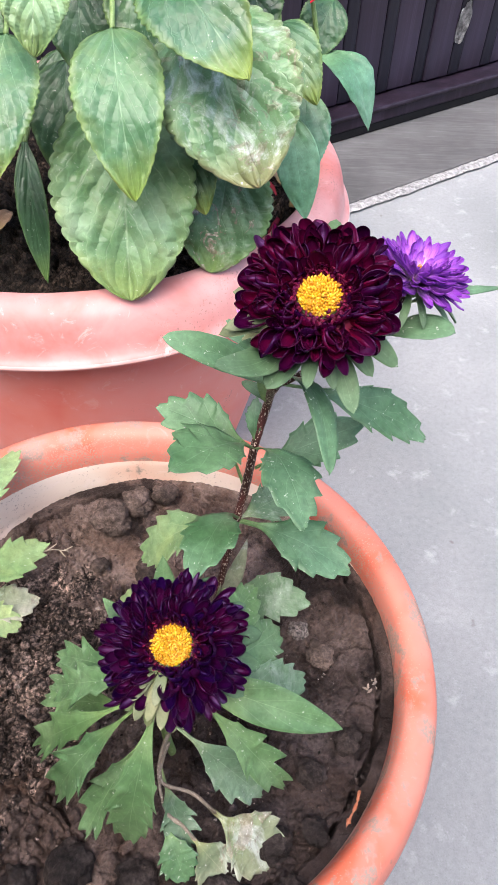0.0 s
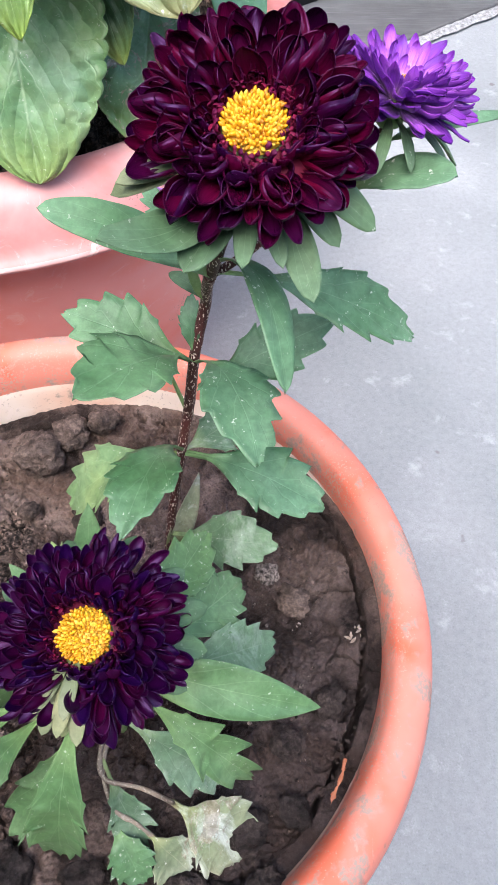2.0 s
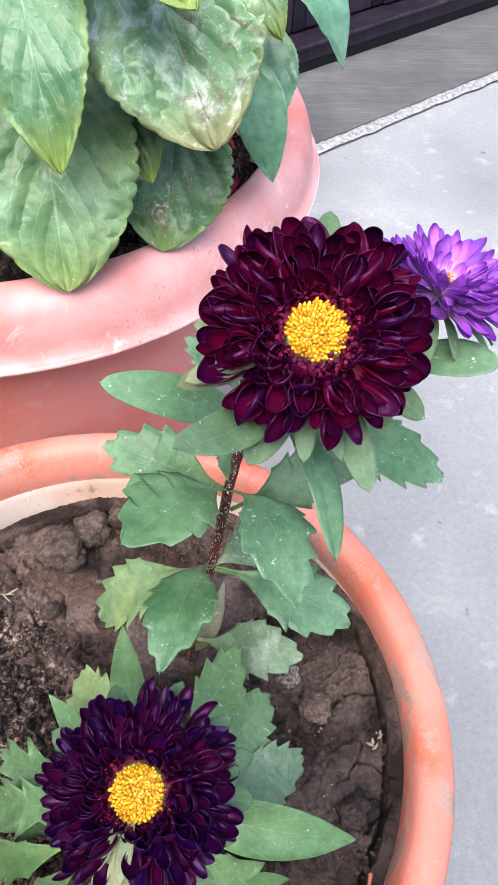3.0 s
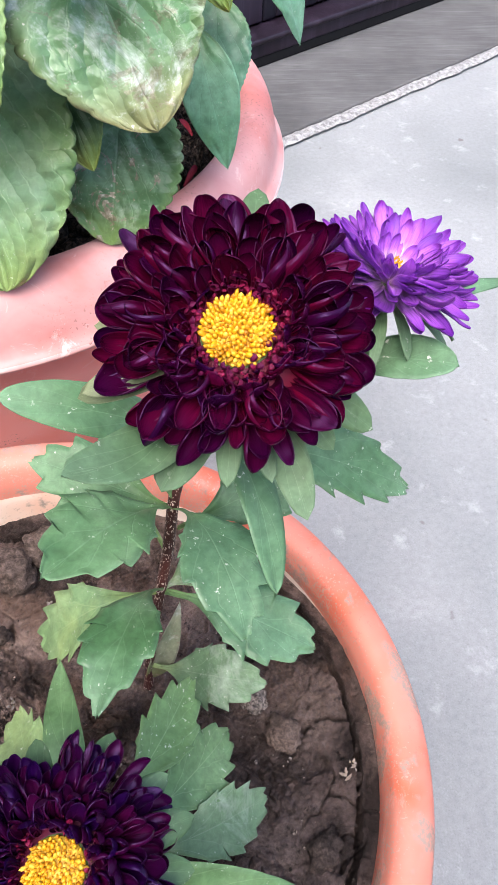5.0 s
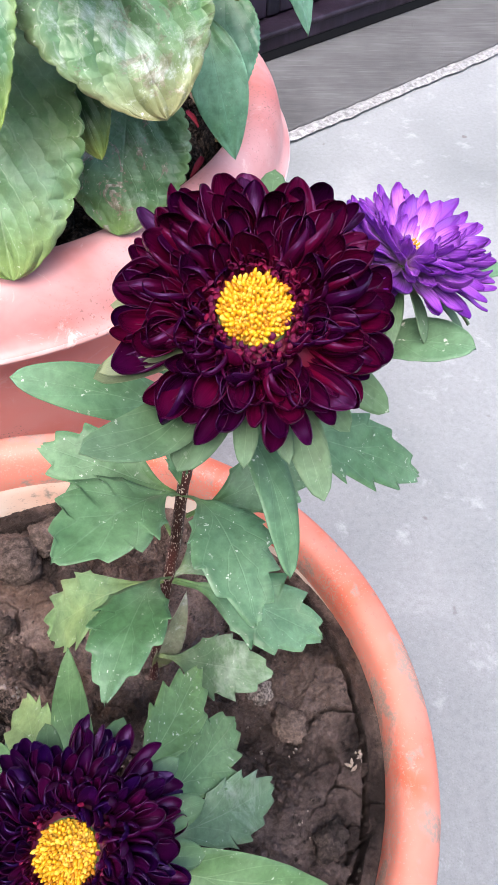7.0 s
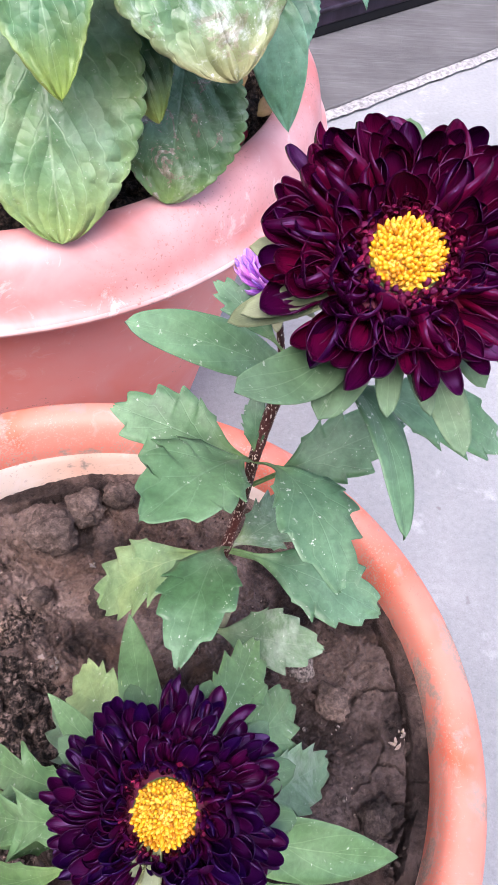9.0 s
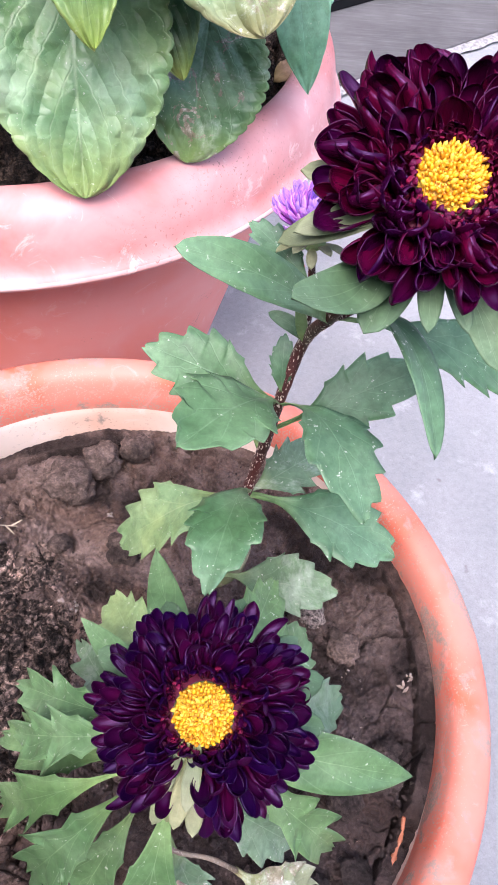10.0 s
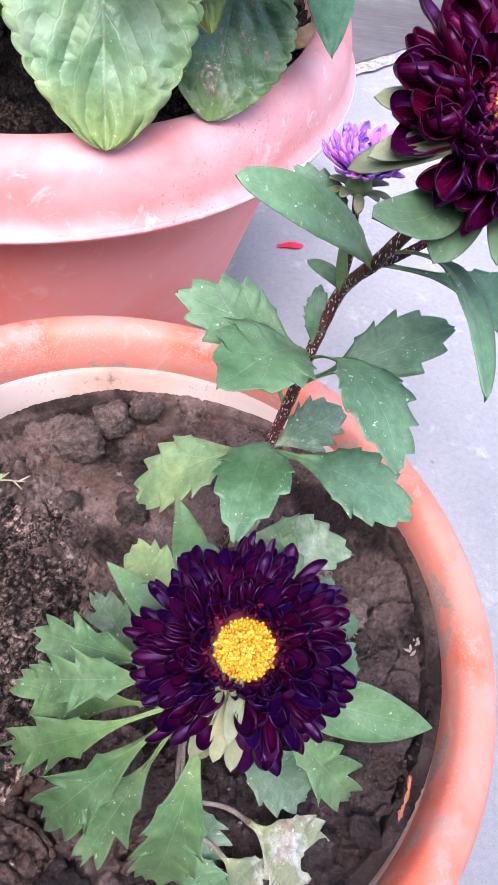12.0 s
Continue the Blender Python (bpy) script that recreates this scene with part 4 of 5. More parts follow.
def flower_head(plant, centre, normal, rings, mats, disc_r, seed, label, calyx=0.010, keep=None, width=0.265, disc=True, loose=1.0, cups=(0.55, 1.15), curls=(0.02, 0.45), total=150, taper=0.62, base=0.0, lean=0.0):
    """A double daisy-like head. rings: (count, start radius, length, rise in degrees, height, curl)."""
    rnd = random.Random(seed)
    m = frame_of(centre, normal)
    bm = lathe(smooth_profile([(0.0022, -calyx), (0.0045, -calyx * 0.75), (disc_r * 0.95, -0.004), (disc_r * 1.05, -0.001), (disc_r * 0.8, 0.0012), (0.0004, 0.0020)], 3), 24)
    bm.transform(m)
    head = part("flower_head", bm, BRACT, plant, label)
    if base:                                                   # the swollen base on which the petals sit
        bm = lathe(smooth_profile([(0.0040, -calyx * 0.8), (base * 0.75, -calyx * 0.7), (base, -calyx * 0.5), (base * 0.85, -0.0022), (disc_r * 1.1, -0.0004), (0.0004, 0.0004)], 4), 32)
        bm.transform(m)
        part("receptacle", bm, RED_STUB, head)
    wide = max(r[2] for r in rings)
    meshes = [petal_mesh("petal", mats[k % len(mats)], width * (0.72 + 0.04 * k), cups[0] + (cups[1] - cups[0]) * ((k * 5) % 12) / 11, curls[0] + (curls[1] - curls[0]) * ((k * 7) % 12) / 11,
                         seed + k * 1.3, 0.50 + 0.08 * (k % 4), (0.0, 0.3, 0.7, 0.1)[k % 4], (0.0, 0.3, 0.1)[k % 3], taper) for k in range(16)]
    for ring, (count, r0, length, rise, height, curl) in enumerate(rings):
        off = rnd.random()
        for i in range(count):
            az = 2 * math.pi * (i + off + loose * rnd.uniform(-0.38, 0.38)) / count
            if keep and not keep(az % (2 * math.pi), ring):
                continue
            el = radians(rise + loose * rnd.uniform(-9, 12))
            lg = length * rnd.uniform(0.82, 1.05) * (1 + lean * math.sin(az))
            q = (Matrix.Rotation(az, 4, "Z") @ Matrix.Translation((r0 * rnd.uniform(0.95, 1.1), 0, height)) @ Matrix.Rotation(-el, 4, "Y")
                 @ Matrix.Rotation(radians(loose * rnd.uniform(-38, 38)), 4, "X") @ Matrix.Rotation(radians(loose * rnd.uniform(-16, 16)), 4, "Z")
                 @ Matrix.Diagonal((lg, max(0.35 * wide, min(wide, lg * 1.5)) * rnd.uniform(0.85, 1.15), max(lg, 0.3 * wide) * curl, 1)))
            o = new("petal", meshes[rnd.randrange(len(meshes))])
            o.parent = head
            o.matrix_parent_inverse = Matrix.Identity(4)
            o.matrix_basis = m @ q
    if disc:
        bm = lathe(smooth_profile([(disc_r * 0.98, 0.0008), (disc_r * 0.9, 0.0016), (disc_r * 0.5, 0.0032), (0.0003, 0.0038)], 3), 24)
        bm.transform(m)
        for i in range(total):
            rr = disc_r * 0.98 * math.sqrt((i + 0.5) / total)
            az = i * 2.39996
            h = 0.0028 * (1 - (rr / disc_r) ** 2) + rnd.uniform(0, 0.0015) + 0.0010
            size = disc_r * rnd.uniform(0.050, 0.094)
            q = Matrix.Rotation(az, 4, "Z") @ Matrix.Translation((rr, 0, h)) @ Matrix.Rotation(radians(35 * rr / disc_r + rnd.uniform(-22, 22)), 4, "Y") @ Matrix.Rotation(radians(rnd.uniform(-22, 22)), 4, "X") @ Matrix.Diagonal((size, size, size * 2.3, 1))
            bmesh.ops.create_icosphere(bm, subdivisions=1, radius=1.0, matrix=m @ q)
        d = part("disc", bm, YELLOW, head, "dense yellow disc florets")
        tagged(d, kind="stuff")
    return head


def dome(rows):
    """Rings for flower_head from (count, reach, length, rise in degrees, height of the tips): petals set like scales on a rounded base."""
    out = []
    for count, reach, length, rise, top in rows:
        e = radians(rise)
        out.append((count, max(0.004, reach - 0.94 * length * math.cos(e)), length, rise, top - length * (math.sin(e) + 0.10), 1.0))
    return out


def bracts(plant, head, centre, normal, rows, mat, pale=None, name="bract"):
    """Spoon-shaped green bracts under a head: (azimuth, start radius, length, width, rise, height)."""
    m = frame_of(centre, normal)
    for i, (az, r0, lg, w, rise, h) in enumerate(rows):
        a, e = radians(az), radians(rise)
        out = Vector((math.cos(a), math.sin(a), 0))
        b = m @ (out * r0 + Vector((0, 0, h)))
        t = m @ (out * (r0 + lg * math.cos(e)) + Vector((0, 0, h + lg * math.sin(e))))
        f = m.to_3x3() @ (Vector((0, 0, 1)) * math.cos(e) - out * math.sin(e))
        SEED[0] += 2.3
        part(name, blade_bm(b, t, w, f, "spoon", 0.10, 0.12, 0.03, rows=16, cols=6, seed=SEED[0]), pale if pale and i % 4 == 1 else mat, head)


def stubs(head, centre, normal, count, r0, r1, mat, seed):
    """Tiny unopened florets crowded round the yellow eye."""
    rnd = random.Random(seed)
    m = frame_of(centre, normal)
    meshes = [petal_mesh("stub", mat, 0.5, 1.3, 0.1 + 0.1 * k, seed + k, 0.5, 1.5) for k in range(4)]
    for i in range(count):
        az, el, lg = rnd.uniform(0, 2 * math.pi), radians(rnd.uniform(35, 80)), rnd.uniform(0.0018, 0.0036)
        o = new("stub", meshes[i % 4])
        o.parent = head
        o.matrix_parent_inverse = Matrix.Identity(4)
        o.matrix_basis = (m @ Matrix.Rotation(az, 4, "Z") @ Matrix.Translation((rnd.uniform(r0, r1), 0, 0.0012)) @ Matrix.Rotation(-el, 4, "Y")
                          @ Matrix.Rotation(rnd.uniform(-1.5, 1.5), 4, "X") @ Matrix.Diagonal((lg, lg, lg, 1)))


# ---- the tall aster ----
tall = thing("tall_aster_plant", (0.049, 0.040, 0.236), "tall aster with a dark maroon double bloom and serrated leaves", "flowering plant", "asters in the orange pot")
N0, N2, N1, FORK = (0.049, 0.040, 0.230), (0.0631, 0.0539, 0.3254), (0.0715, 0.0623, 0.3782), (0.0803, 0.0545, 0.4320)
NODE = (0.0775, 0.0690, 0.4050)
stalk(tall, [N0, (0.0555, 0.0465, 0.28), N2, (0.0680, 0.0590, 0.352), N1, (0.0740, 0.0655, 0.391), NODE, (0.0785, 0.0625, 0.4190), FORK], 0.0026, 0.0022, STEM_RED)
U_AT, U_FACE = Vector((0.0931, 0.0300, 0.5000)), Vector((-0.04, -0.46, 0.88)).normalized()
stalk(tall, [FORK, (0.0835, 0.0485, 0.448), (0.0885, 0.0415, 0.470), tuple(U_AT - U_FACE * 0.010)], 0.0022, 0.0020, STEM_RED, "branch")
R_AT, R_FACE = Vector((0.1332, 0.0540, 0.4950)), Vector((0.22, 0.06, 0.97)).normalized()
stalk(tall, [FORK, (0.0890, 0.0540, 0.4385), (0.1080, 0.0550, 0.4560), tuple(R_AT - R_FACE * 0.010)], 0.0016, 0.0013, STEM_RED, "branch")
S_AT, S_FACE = Vector((0.0752, 0.0778, 0.4515)), Vector((-0.05, 0.10, 1.0)).normalized()
stalk(tall, [NODE, (0.0782, 0.0730, 0.424), tuple(S_AT - S_FACE * 0.010)], 0.0015, 0.0012, STEM_RED, "branch")

head = flower_head(tall, U_AT, U_FACE, dome([
    (27, 0.0342, 0.0200, 4, -0.0022), (28, 0.0326, 0.0200, 10, 0.0004), (28, 0.0302, 0.0192, 20, 0.0034), (27, 0.0270, 0.0182, 29, 0.0056), (25, 0.0234, 0.0164, 38, 0.0068),
    (24, 0.0198, 0.0140, 46, 0.0068), (24, 0.0162, 0.0106, 53, 0.0056), (28, 0.0130, 0.0066, 58, 0.0038)]),
    [MAROON], 0.0083, 11, "dark maroon double aster bloom with a yellow eye", width=0.335, curls=(0.06, 0.40), cups=(0.9, 1.6), total=200, taper=0.56, loose=0.85, base=0.0185, lean=0.10)
stubs(head, U_AT, U_FACE, 170, 0.0080, 0.0122, RED_STUB, 3)
bracts(tall, head, U_AT, U_FACE, [
    (311, 0.004, 0.0300, 0.0080, -15, -0.008), (327, 0.004, 0.0345, 0.0095, -14, -0.008), (80, 0.004, 0.0400, 0.0085, -10, -0.008),
    (20, 0.004, 0.0290, 0.0085, -14, -0.008), (50, 0.004, 0.0290, 0.0080, -14, -0.008), (120, 0.004, 0.0290, 0.0085, -14, -0.008)], BRACT)
for tip, w, mat, bow, bend in [((0.0556, 0.0000, 0.4905), 0.0130, BRACT, -0.10, -0.14), ((0.0556, 0.0274, 0.4829), 0.0085, BRACT_PALE, -0.04, 0.2), ((0.0581, 0.0229, 0.4896), 0.0080, BRACT_PALE, 0, 0.1), ((0.0747, 0.0043, 0.4766), 0.0122, BRACT, 0, -0.04),
                    ((0.0893, 0.0036, 0.4780), 0.0066, BRACT, 0, 0), ((0.0998, 0.0052, 0.4767), 0.0060, BRACT, 0, 0), ((0.1074, -0.0019, 0.4715), 0.0096, BRACT, -0.04, -0.06), ((0.0605, 0.0392, 0.4948), 0.0085, BRACT_PALE, 0, 0.05)]:
    out = (Vector(tip) - U_AT).normalized()
    SEED[0] += 2.3
    part("bract", blade_bm(U_AT - U_FACE * 0.0100 + out * 0.003, tip, w, U_FACE, "spoon", bend, 0.12, 0.03, rows=18, cols=8, seed=SEED[0], bow=bow), mat, head)
head = flower_head(tall, R_AT, R_FACE, [
    (28, 0.0040, 0.0200, 0, -0.0022, 0.8), (30, 0.0041, 0.0198, 10, -0.0010, 0.8), (29, 0.0042, 0.0186, 21, 0.0002, 0.8), (27, 0.0043, 0.0168, 34, 0.0008, 0.8), (22, 0.0044, 0.0135, 48, 0.0008, 0.8), (16, 0.0040, 0.0080, 60, 0.0008, 0.8)],
    [LILAC], 0.0034, 23, "bright purple aster bloom paling to white inside", 0.009, width=0.19, loose=0.42, cups=(0.5, 1.1), curls=(0.02, 0.26), total=45)
bracts(tall, head, R_AT, R_FACE, [(az, 0.003, 0.017 + 0.003 * (k % 3), 0.0035, -16 - 8 * (k % 2), -0.005) for k, az in enumerate(range(0, 360, 32))], BRACT)
head = flower_head(tall, S_AT, S_FACE, [
    (30, 0.0044, 0.0132, 18, -0.001, 0.9), (30, 0.0044, 0.0128, 30, 0.0, 0.9), (26, 0.0040, 0.0118, 44, 0.0008, 0.9), (20, 0.0032, 0.0096, 60, 0.001, 0.9), (12, 0.0016, 0.0080, 76, 0.001, 0.9)],
    [LILAC_PALE], 0.0040, 37, "half-open pale lilac aster bloom", 0.009, width=0.20, loose=0.3, cups=(0.6, 1.1), curls=(0.15, 0.40), disc=False)
bracts(tall, head, S_AT, S_FACE, [(az, 0.003, 0.0075 + 0.002 * (k % 2), 0.0036, 8 - 20 * (k % 2), -0.007) for k, az in enumerate(range(10, 370, 36))], BRACT_PALE)

leaf(tall, N1, (0.0196, 0.0772, 0.3940), 0.030, ASTER_LEAF, "cut", (-0.1, -0.35, 0.93), 0.04, 0.08)
leaf(tall, N1, (0.0320, 0.0200, 0.4080), 0.036, ASTER_LEAF, "lobed", (-0.3, -0.35, 0.9), 0.14, 0.06)
leaf(tall, N1, (0.0960, 0.0050, 0.3860), 0.031, ASTER_LEAF, "lobed", (0.35, -0.25, 0.9), 0.22, 0.05)
leaf(tall, (0.0725, 0.0630, 0.362), (0.1290, 0.0720, 0.3910), 0.027, ASTER_LEAF, "lobed", (-0.1, -0.5, 0.85), 0.05, 0.08)
leaf(tall, FORK, (0.0313, 0.0418, 0.4692), 0.0150, ASTER_LEAF, "spoon", (0.3, -0.45, 0.85), 0.10, 0.10)
leaf(tall, (0.0818, 0.0520, 0.4390), (0.1019, -0.0045, 0.4390), 0.0120, ASTER_LEAF, "spoon", (0.4, -0.2, 0.9), 0.24, 0.10)
leaf(tall, (0.0808, 0.0545, 0.4330), (0.1556, 0.0487, 0.4050), 0.024, ASTER_LEAF, "lobed", (0.1, -0.35, 0.93), 0.13, 0.08)
leaf(tall, N2, (0.1290, 0.0270, 0.3150), 0.034, ASTER_LEAF, "lobed", (0.25, -0.2, 0.95), 0.12, 0.06)
leaf(tall, N2, (0.0985, 0.0730, 0.3330), 0.025, ASTER_DUSTY, "cut", (0.0, -0.5, 0.85), 0.06, 0.10)
leaf(tall, (0.0640, 0.0520, 0.330), (0.0431, -0.0080, 0.3560), 0.029, ASTER_LEAF, "lobed", (-0.2, -0.3, 0.93), 0.20, 0.06)
leaf(tall, N2, (0.0070, 0.0430, 0.2950), 0.031, ASTER_PALE, "cut", (-0.3, -0.2, 0.93), 0.22, 0.06)
leaf(tall, (0.0530, 0.0440, 0.2640), (0.1090, 0.0230, 0.2860), 0.029, ASTER_DUSTY, "lobed", (0.0, -0.4, 0.9), 0.08, 0.08)
leaf(tall, (0.0510, 0.0420, 0.2500), (0.0700, 0.0620, 0.2950), 0.012, ASTER_DRY, "spear", (0.3, -0.7, 0.6), 0.10, 0.2, label="withered pale leaf")
leaf(tall, (0.1235, 0.0480, 0.4705), (0.1480, 0.0321, 0.4845), 0.0135, ASTER_LEAF, "spoon", (0.1, -0.35, 0.93), 0.08, 0.10)
leaf(tall, (0.1350, 0.0600, 0.4780), (0.1760, 0.0660, 0.4830), 0.005, ASTER_LEAF, "spear", (0, -0.4, 0.9), 0.06, 0.10)
leaf(tall, (0.0779, 0.0668, 0.4085), (0.0640, 0.0730, 0.4170), 0.006, BRACT, "spoon", (0.0, -0.45, 0.9), 0.25, 0.10)
leaf(tall, (0.0779, 0.0668, 0.4085), (0.0715, 0.0670, 0.4380), 0.0042, ASTER_PALE, "spear", (-0.3, -0.8, 0.4), 0.10, 0.10)
leaf(tall, (0.0780, 0.0700, 0.4300), (0.0560, 0.0900, 0.4420), 0.013, ASTER_LEAF, "cut", (0.0, -0.5, 0.85), 0.10, 0.10)
leaf(tall, (0.0720, 0.0615, 0.382), (0.0720, 0.0760, 0.404), 0.010, ASTER_LEAF, "cut", (-0.2, -0.6, 0.75), 0.10, 0.10)
stalk(tall, [(0.0675, 0.0585, 0.350), (0.0640, 0.0640, 0.356), (0.0600, 0.0690, 0.366)], 0.0011, 0.0008, STEM_GREEN, "side_shoot")

# ---- the short aster ----
short = thing("short_aster_plant", (0.032, -0.048, 0.236), "short aster with a violet-black double bloom over spread leaves", "flowering plant", "asters in the orange pot")
L_AT, L_FACE = Vector((0.0407, -0.0565, 0.3895)), Vector((-0.06, -0.26, 0.96)).normalized()
stalk(short, [(0.032, -0.048, 0.228), (0.030, -0.050, 0.28), (0.035, -0.053, 0.34), tuple(L_AT - L_FACE * 0.012)], 0.0024, 0.0024, STEM_GREEN)


def front_gap(az, ring):
    half = radians(19 - 1.0 * ring)
    return ring > 7 or abs(az - radians(255)) > half


head = flower_head(short, L_AT, L_FACE, dome([
    (30, 0.0308, 0.0165, -30, -0.0125), (33, 0.0313, 0.0170, -16, -0.0076), (34, 0.0308, 0.0172, -2, -0.0030), (34, 0.0293, 0.0170, 11, 0.0012), (34, 0.0272, 0.0165, 23, 0.0050),
    (33, 0.0247, 0.0158, 34, 0.0078), (31, 0.0219, 0.0146, 44, 0.0095), (29, 0.0189, 0.0130, 52, 0.0100), (27, 0.0158, 0.0107, 58, 0.0088), (24, 0.0129, 0.0074, 62, 0.0062)]),
    [VIOLET_DARK], 0.0084, 51, "violet-black domed double aster bloom with a yellow eye", keep=front_gap, width=0.255, cups=(1.0, 1.7), curls=(0.06, 0.42), taper=0.58, loose=0.9, base=0.0175)
stubs(head, L_AT, L_FACE, 90, 0.0082, 0.0125, RED_STUB, 8)
bracts(short, head, L_AT, L_FACE, [
    (230, 0.006, 0.0270, 0.0062, -22, -0.006), (243, 0.006, 0.0262, 0.0060, -14, -0.003), (254, 0.006, 0.0240, 0.0056, -6, -0.002), (264, 0.006, 0.0262, 0.0058, -13, -0.003), (278, 0.006, 0.0270, 0.0060, -24, -0.006),
    (237, 0.006, 0.0200, 0.0052, 4, -0.001), (259, 0.006, 0.0185, 0.0050, 8, 0.0), (249, 0.006, 0.0290, 0.0060, -30, -0.006), (270, 0.006, 0.0290, 0.0058, -30, -0.006)],
    BRACT_PALE)
bracts(short, head, L_AT, L_FACE, [
    (-30, 0.005, 0.030, 0.0085, -20, -0.007), (-8, 0.005, 0.032, 0.0100, -16, -0.007), (14, 0.005, 0.033, 0.0100, -14, -0.007), (36, 0.005, 0.031, 0.0090, -12, -0.007),
    (70, 0.005, 0.031, 0.0090, -14, -0.007), (110, 0.005, 0.031, 0.0090, -16, -0.007), (150, 0.005, 0.033, 0.0095, -14, -0.007), (185, 0.005, 0.029, 0.0080, -24, -0.008)],
    BRACT)
leaf(short, (0.0250, -0.0450, 0.333), (-0.0289, -0.0205, 0.300), 0.0209, SHORT_LEAF, "deep", (-0.2, -0.3, 0.93), 0.10)
leaf(short, (0.0230, -0.0420, 0.305), (-0.0092, 0.0049, 0.275), 0.0199, ASTER_DUSTY, "deep", (-0.2, -0.3, 0.93), 0.10)
leaf(short, (0.0260, -0.0500, 0.342), (-0.0267, -0.0400, 0.305), 0.0230, SHORT_LEAF, "deep", (-0.2, -0.35, 0.9), 0.12)
leaf(short, (0.0230, -0.0530, 0.315), (-0.0392, -0.0317, 0.270), 0.0236, SHORT_LEAF, "deep", (-0.2, -0.35, 0.9), 0.08)
leaf(short, (0.0260, -0.0580, 0.340), (-0.0376, -0.0546, 0.262), 0.0209, SHORT_LEAF, "deep", (-0.2, -0.4, 0.9), 0.14)
leaf(short, (0.0280, -0.0600, 0.345), (-0.0198, -0.0828, 0.275), 0.0236, SHORT_LEAF, "deep", (-0.25, -0.4, 0.9), 0.16)
leaf(short, (0.0250, -0.0580, 0.300), (-0.0069, -0.0958, 0.255), 0.0214, SHORT_LEAF, "deep", (-0.2, -0.4, 0.9), 0.12)
leaf(short, (0.0340, -0.0600, 0.355), (0.0191, -0.1040, 0.285), 0.0215, SHORT_LEAF, "cut", (0.0, -0.45, 0.9), 0.18)
leaf(short, (0.0300, -0.0700, 0.280), (0.0460, -0.0985, 0.245), 0.0204, ASTER_DUSTY, "deep", (0.0, -0.4, 0.9), 0.10)
leaf(short, (0.0360, -0.0580, 0.310), (0.0822, -0.0768, 0.265), 0.0235, ASTER_DUSTY, "lobed", (0.15, -0.4, 0.9), 0.10)
leaf(short, (0.0575, -0.0845, 0.262), (0.0918, -0.1013, 0.237), 0.0340, ASTER_DRY, "cut", (0.1, -0.4, 0.9), 0.06, 0.08, 0.09, label="withered blotched leaf on a dry stalk")
leaf(short, (0.0470, -0.0945, 0.253), (0.0680, -0.1110, 0.240), 0.0250, ASTER_DRY, "cut", (0.1, -0.4, 0.9), 0.08, 0.10, 0.09, label="withered blotched leaf on a dry stalk")
leaf(short, (0.0330, -0.0900, 0.262), (0.0450, -0.1125, 0.242), 0.0200, ASTER_LEAF, "cut", (0.0, -0.4, 0.9), 0.08, 0.10, 0.09, label="yellowing leaf hanging near the soil")
leaf(short, (0.0460, -0.0580, 0.350), (0.0915, -0.0811, 0.295), 0.0204, SHORT_LEAF, "deep", (0.2, -0.4, 0.9), 0.14)
leaf(short, (0.0500, -0.0540, 0.350), (0.1179, -0.0630, 0.323), 0.0190, SHORT_LEAF, "spear", (0.1, -0.45, 0.9), 0.08)
leaf(short, (0.0300, -0.0420, 0.350), (-0.0011, -0.0108, 0.345), 0.0110, SHORT_LEAF, "spear", (-0.2, -0.4, 0.9), 0.06)
leaf(short, (0.0330, -0.0400, 0.340), (0.0072, 0.0059, 0.325), 0.0231, ASTER_PALE, "lobed", (-0.2, -0.4, 0.9), 0.08)
leaf(short, (0.0380, -0.0400, 0.340), (0.0243, 0.0217, 0.335), 0.0150, SHORT_LEAF, "spear", (-0.1, -0.4, 0.9), 0.08)
leaf(short, (0.0440, -0.0400, 0.330), (0.0748, 0.0189, 0.310), 0.0231, SHORT_LEAF, "lobed", (0.2, -0.4, 0.9), 0.08)
leaf(short, (0.0460, -0.0440, 0.325), (0.0902, 0.0017, 0.295), 0.0261, SHORT_LEAF, "lobed", (0.2, -0.4, 0.9), 0.10)
leaf(short, (0.0470, -0.0480, 0.320), (0.1045, -0.0229, 0.285), 0.0249, ASTER_DUSTY, "lobed", (0.2, -0.4, 0.9), 0.10)
stalk(short, [(0.032, -0.050, 0.275), (0.0300, -0.066, 0.287), (0.0318, -0.0782, 0.285), (0.0469, -0.0821, 0.283), (0.0583, -0.0850, 0.262)], 0.0011, 0.0009, STEM_DRY, "petiole", knobs=0.45)
stalk(short, [(0.031, -0.049, 0.262), (0.0290, -0.072, 0.274), (0.0339, -0.0868, 0.268), (0.0425, -0.0920, 0.262), (0.0502, -0.0970, 0.250)], 0.0011, 0.0009, STEM_DRY, "petiole", knobs=0.45)

# ---- the seedling at the rim ----
seedling = thing("aster_seedling", (-0.105, 0.020, 0.236), "young aster seedling with pale yellow-green dusty leaves", "flowering plant", "asters in the orange pot")
stalk(seedling, [(-0.105, 0.020, 0.230), (-0.106, 0.021, 0.26), (-0.110, 0.024, 0.30)], 0.0018, 0.0012, STEM_GREEN)
leaf(seedling, (-0.106, 0.021, 0.275), (-0.0614, 0.0715, 0.268), 0.026, ASTER_PALE, "lobed", (0.1, -0.3, 0.93), 0.10)
leaf(seedling, (-0.106, 0.020, 0.262), (-0.0630, 0.0386, 0.250), 0.024, ASTER_DRY, "lobed", (0.1, -0.3, 0.93), 0.10)
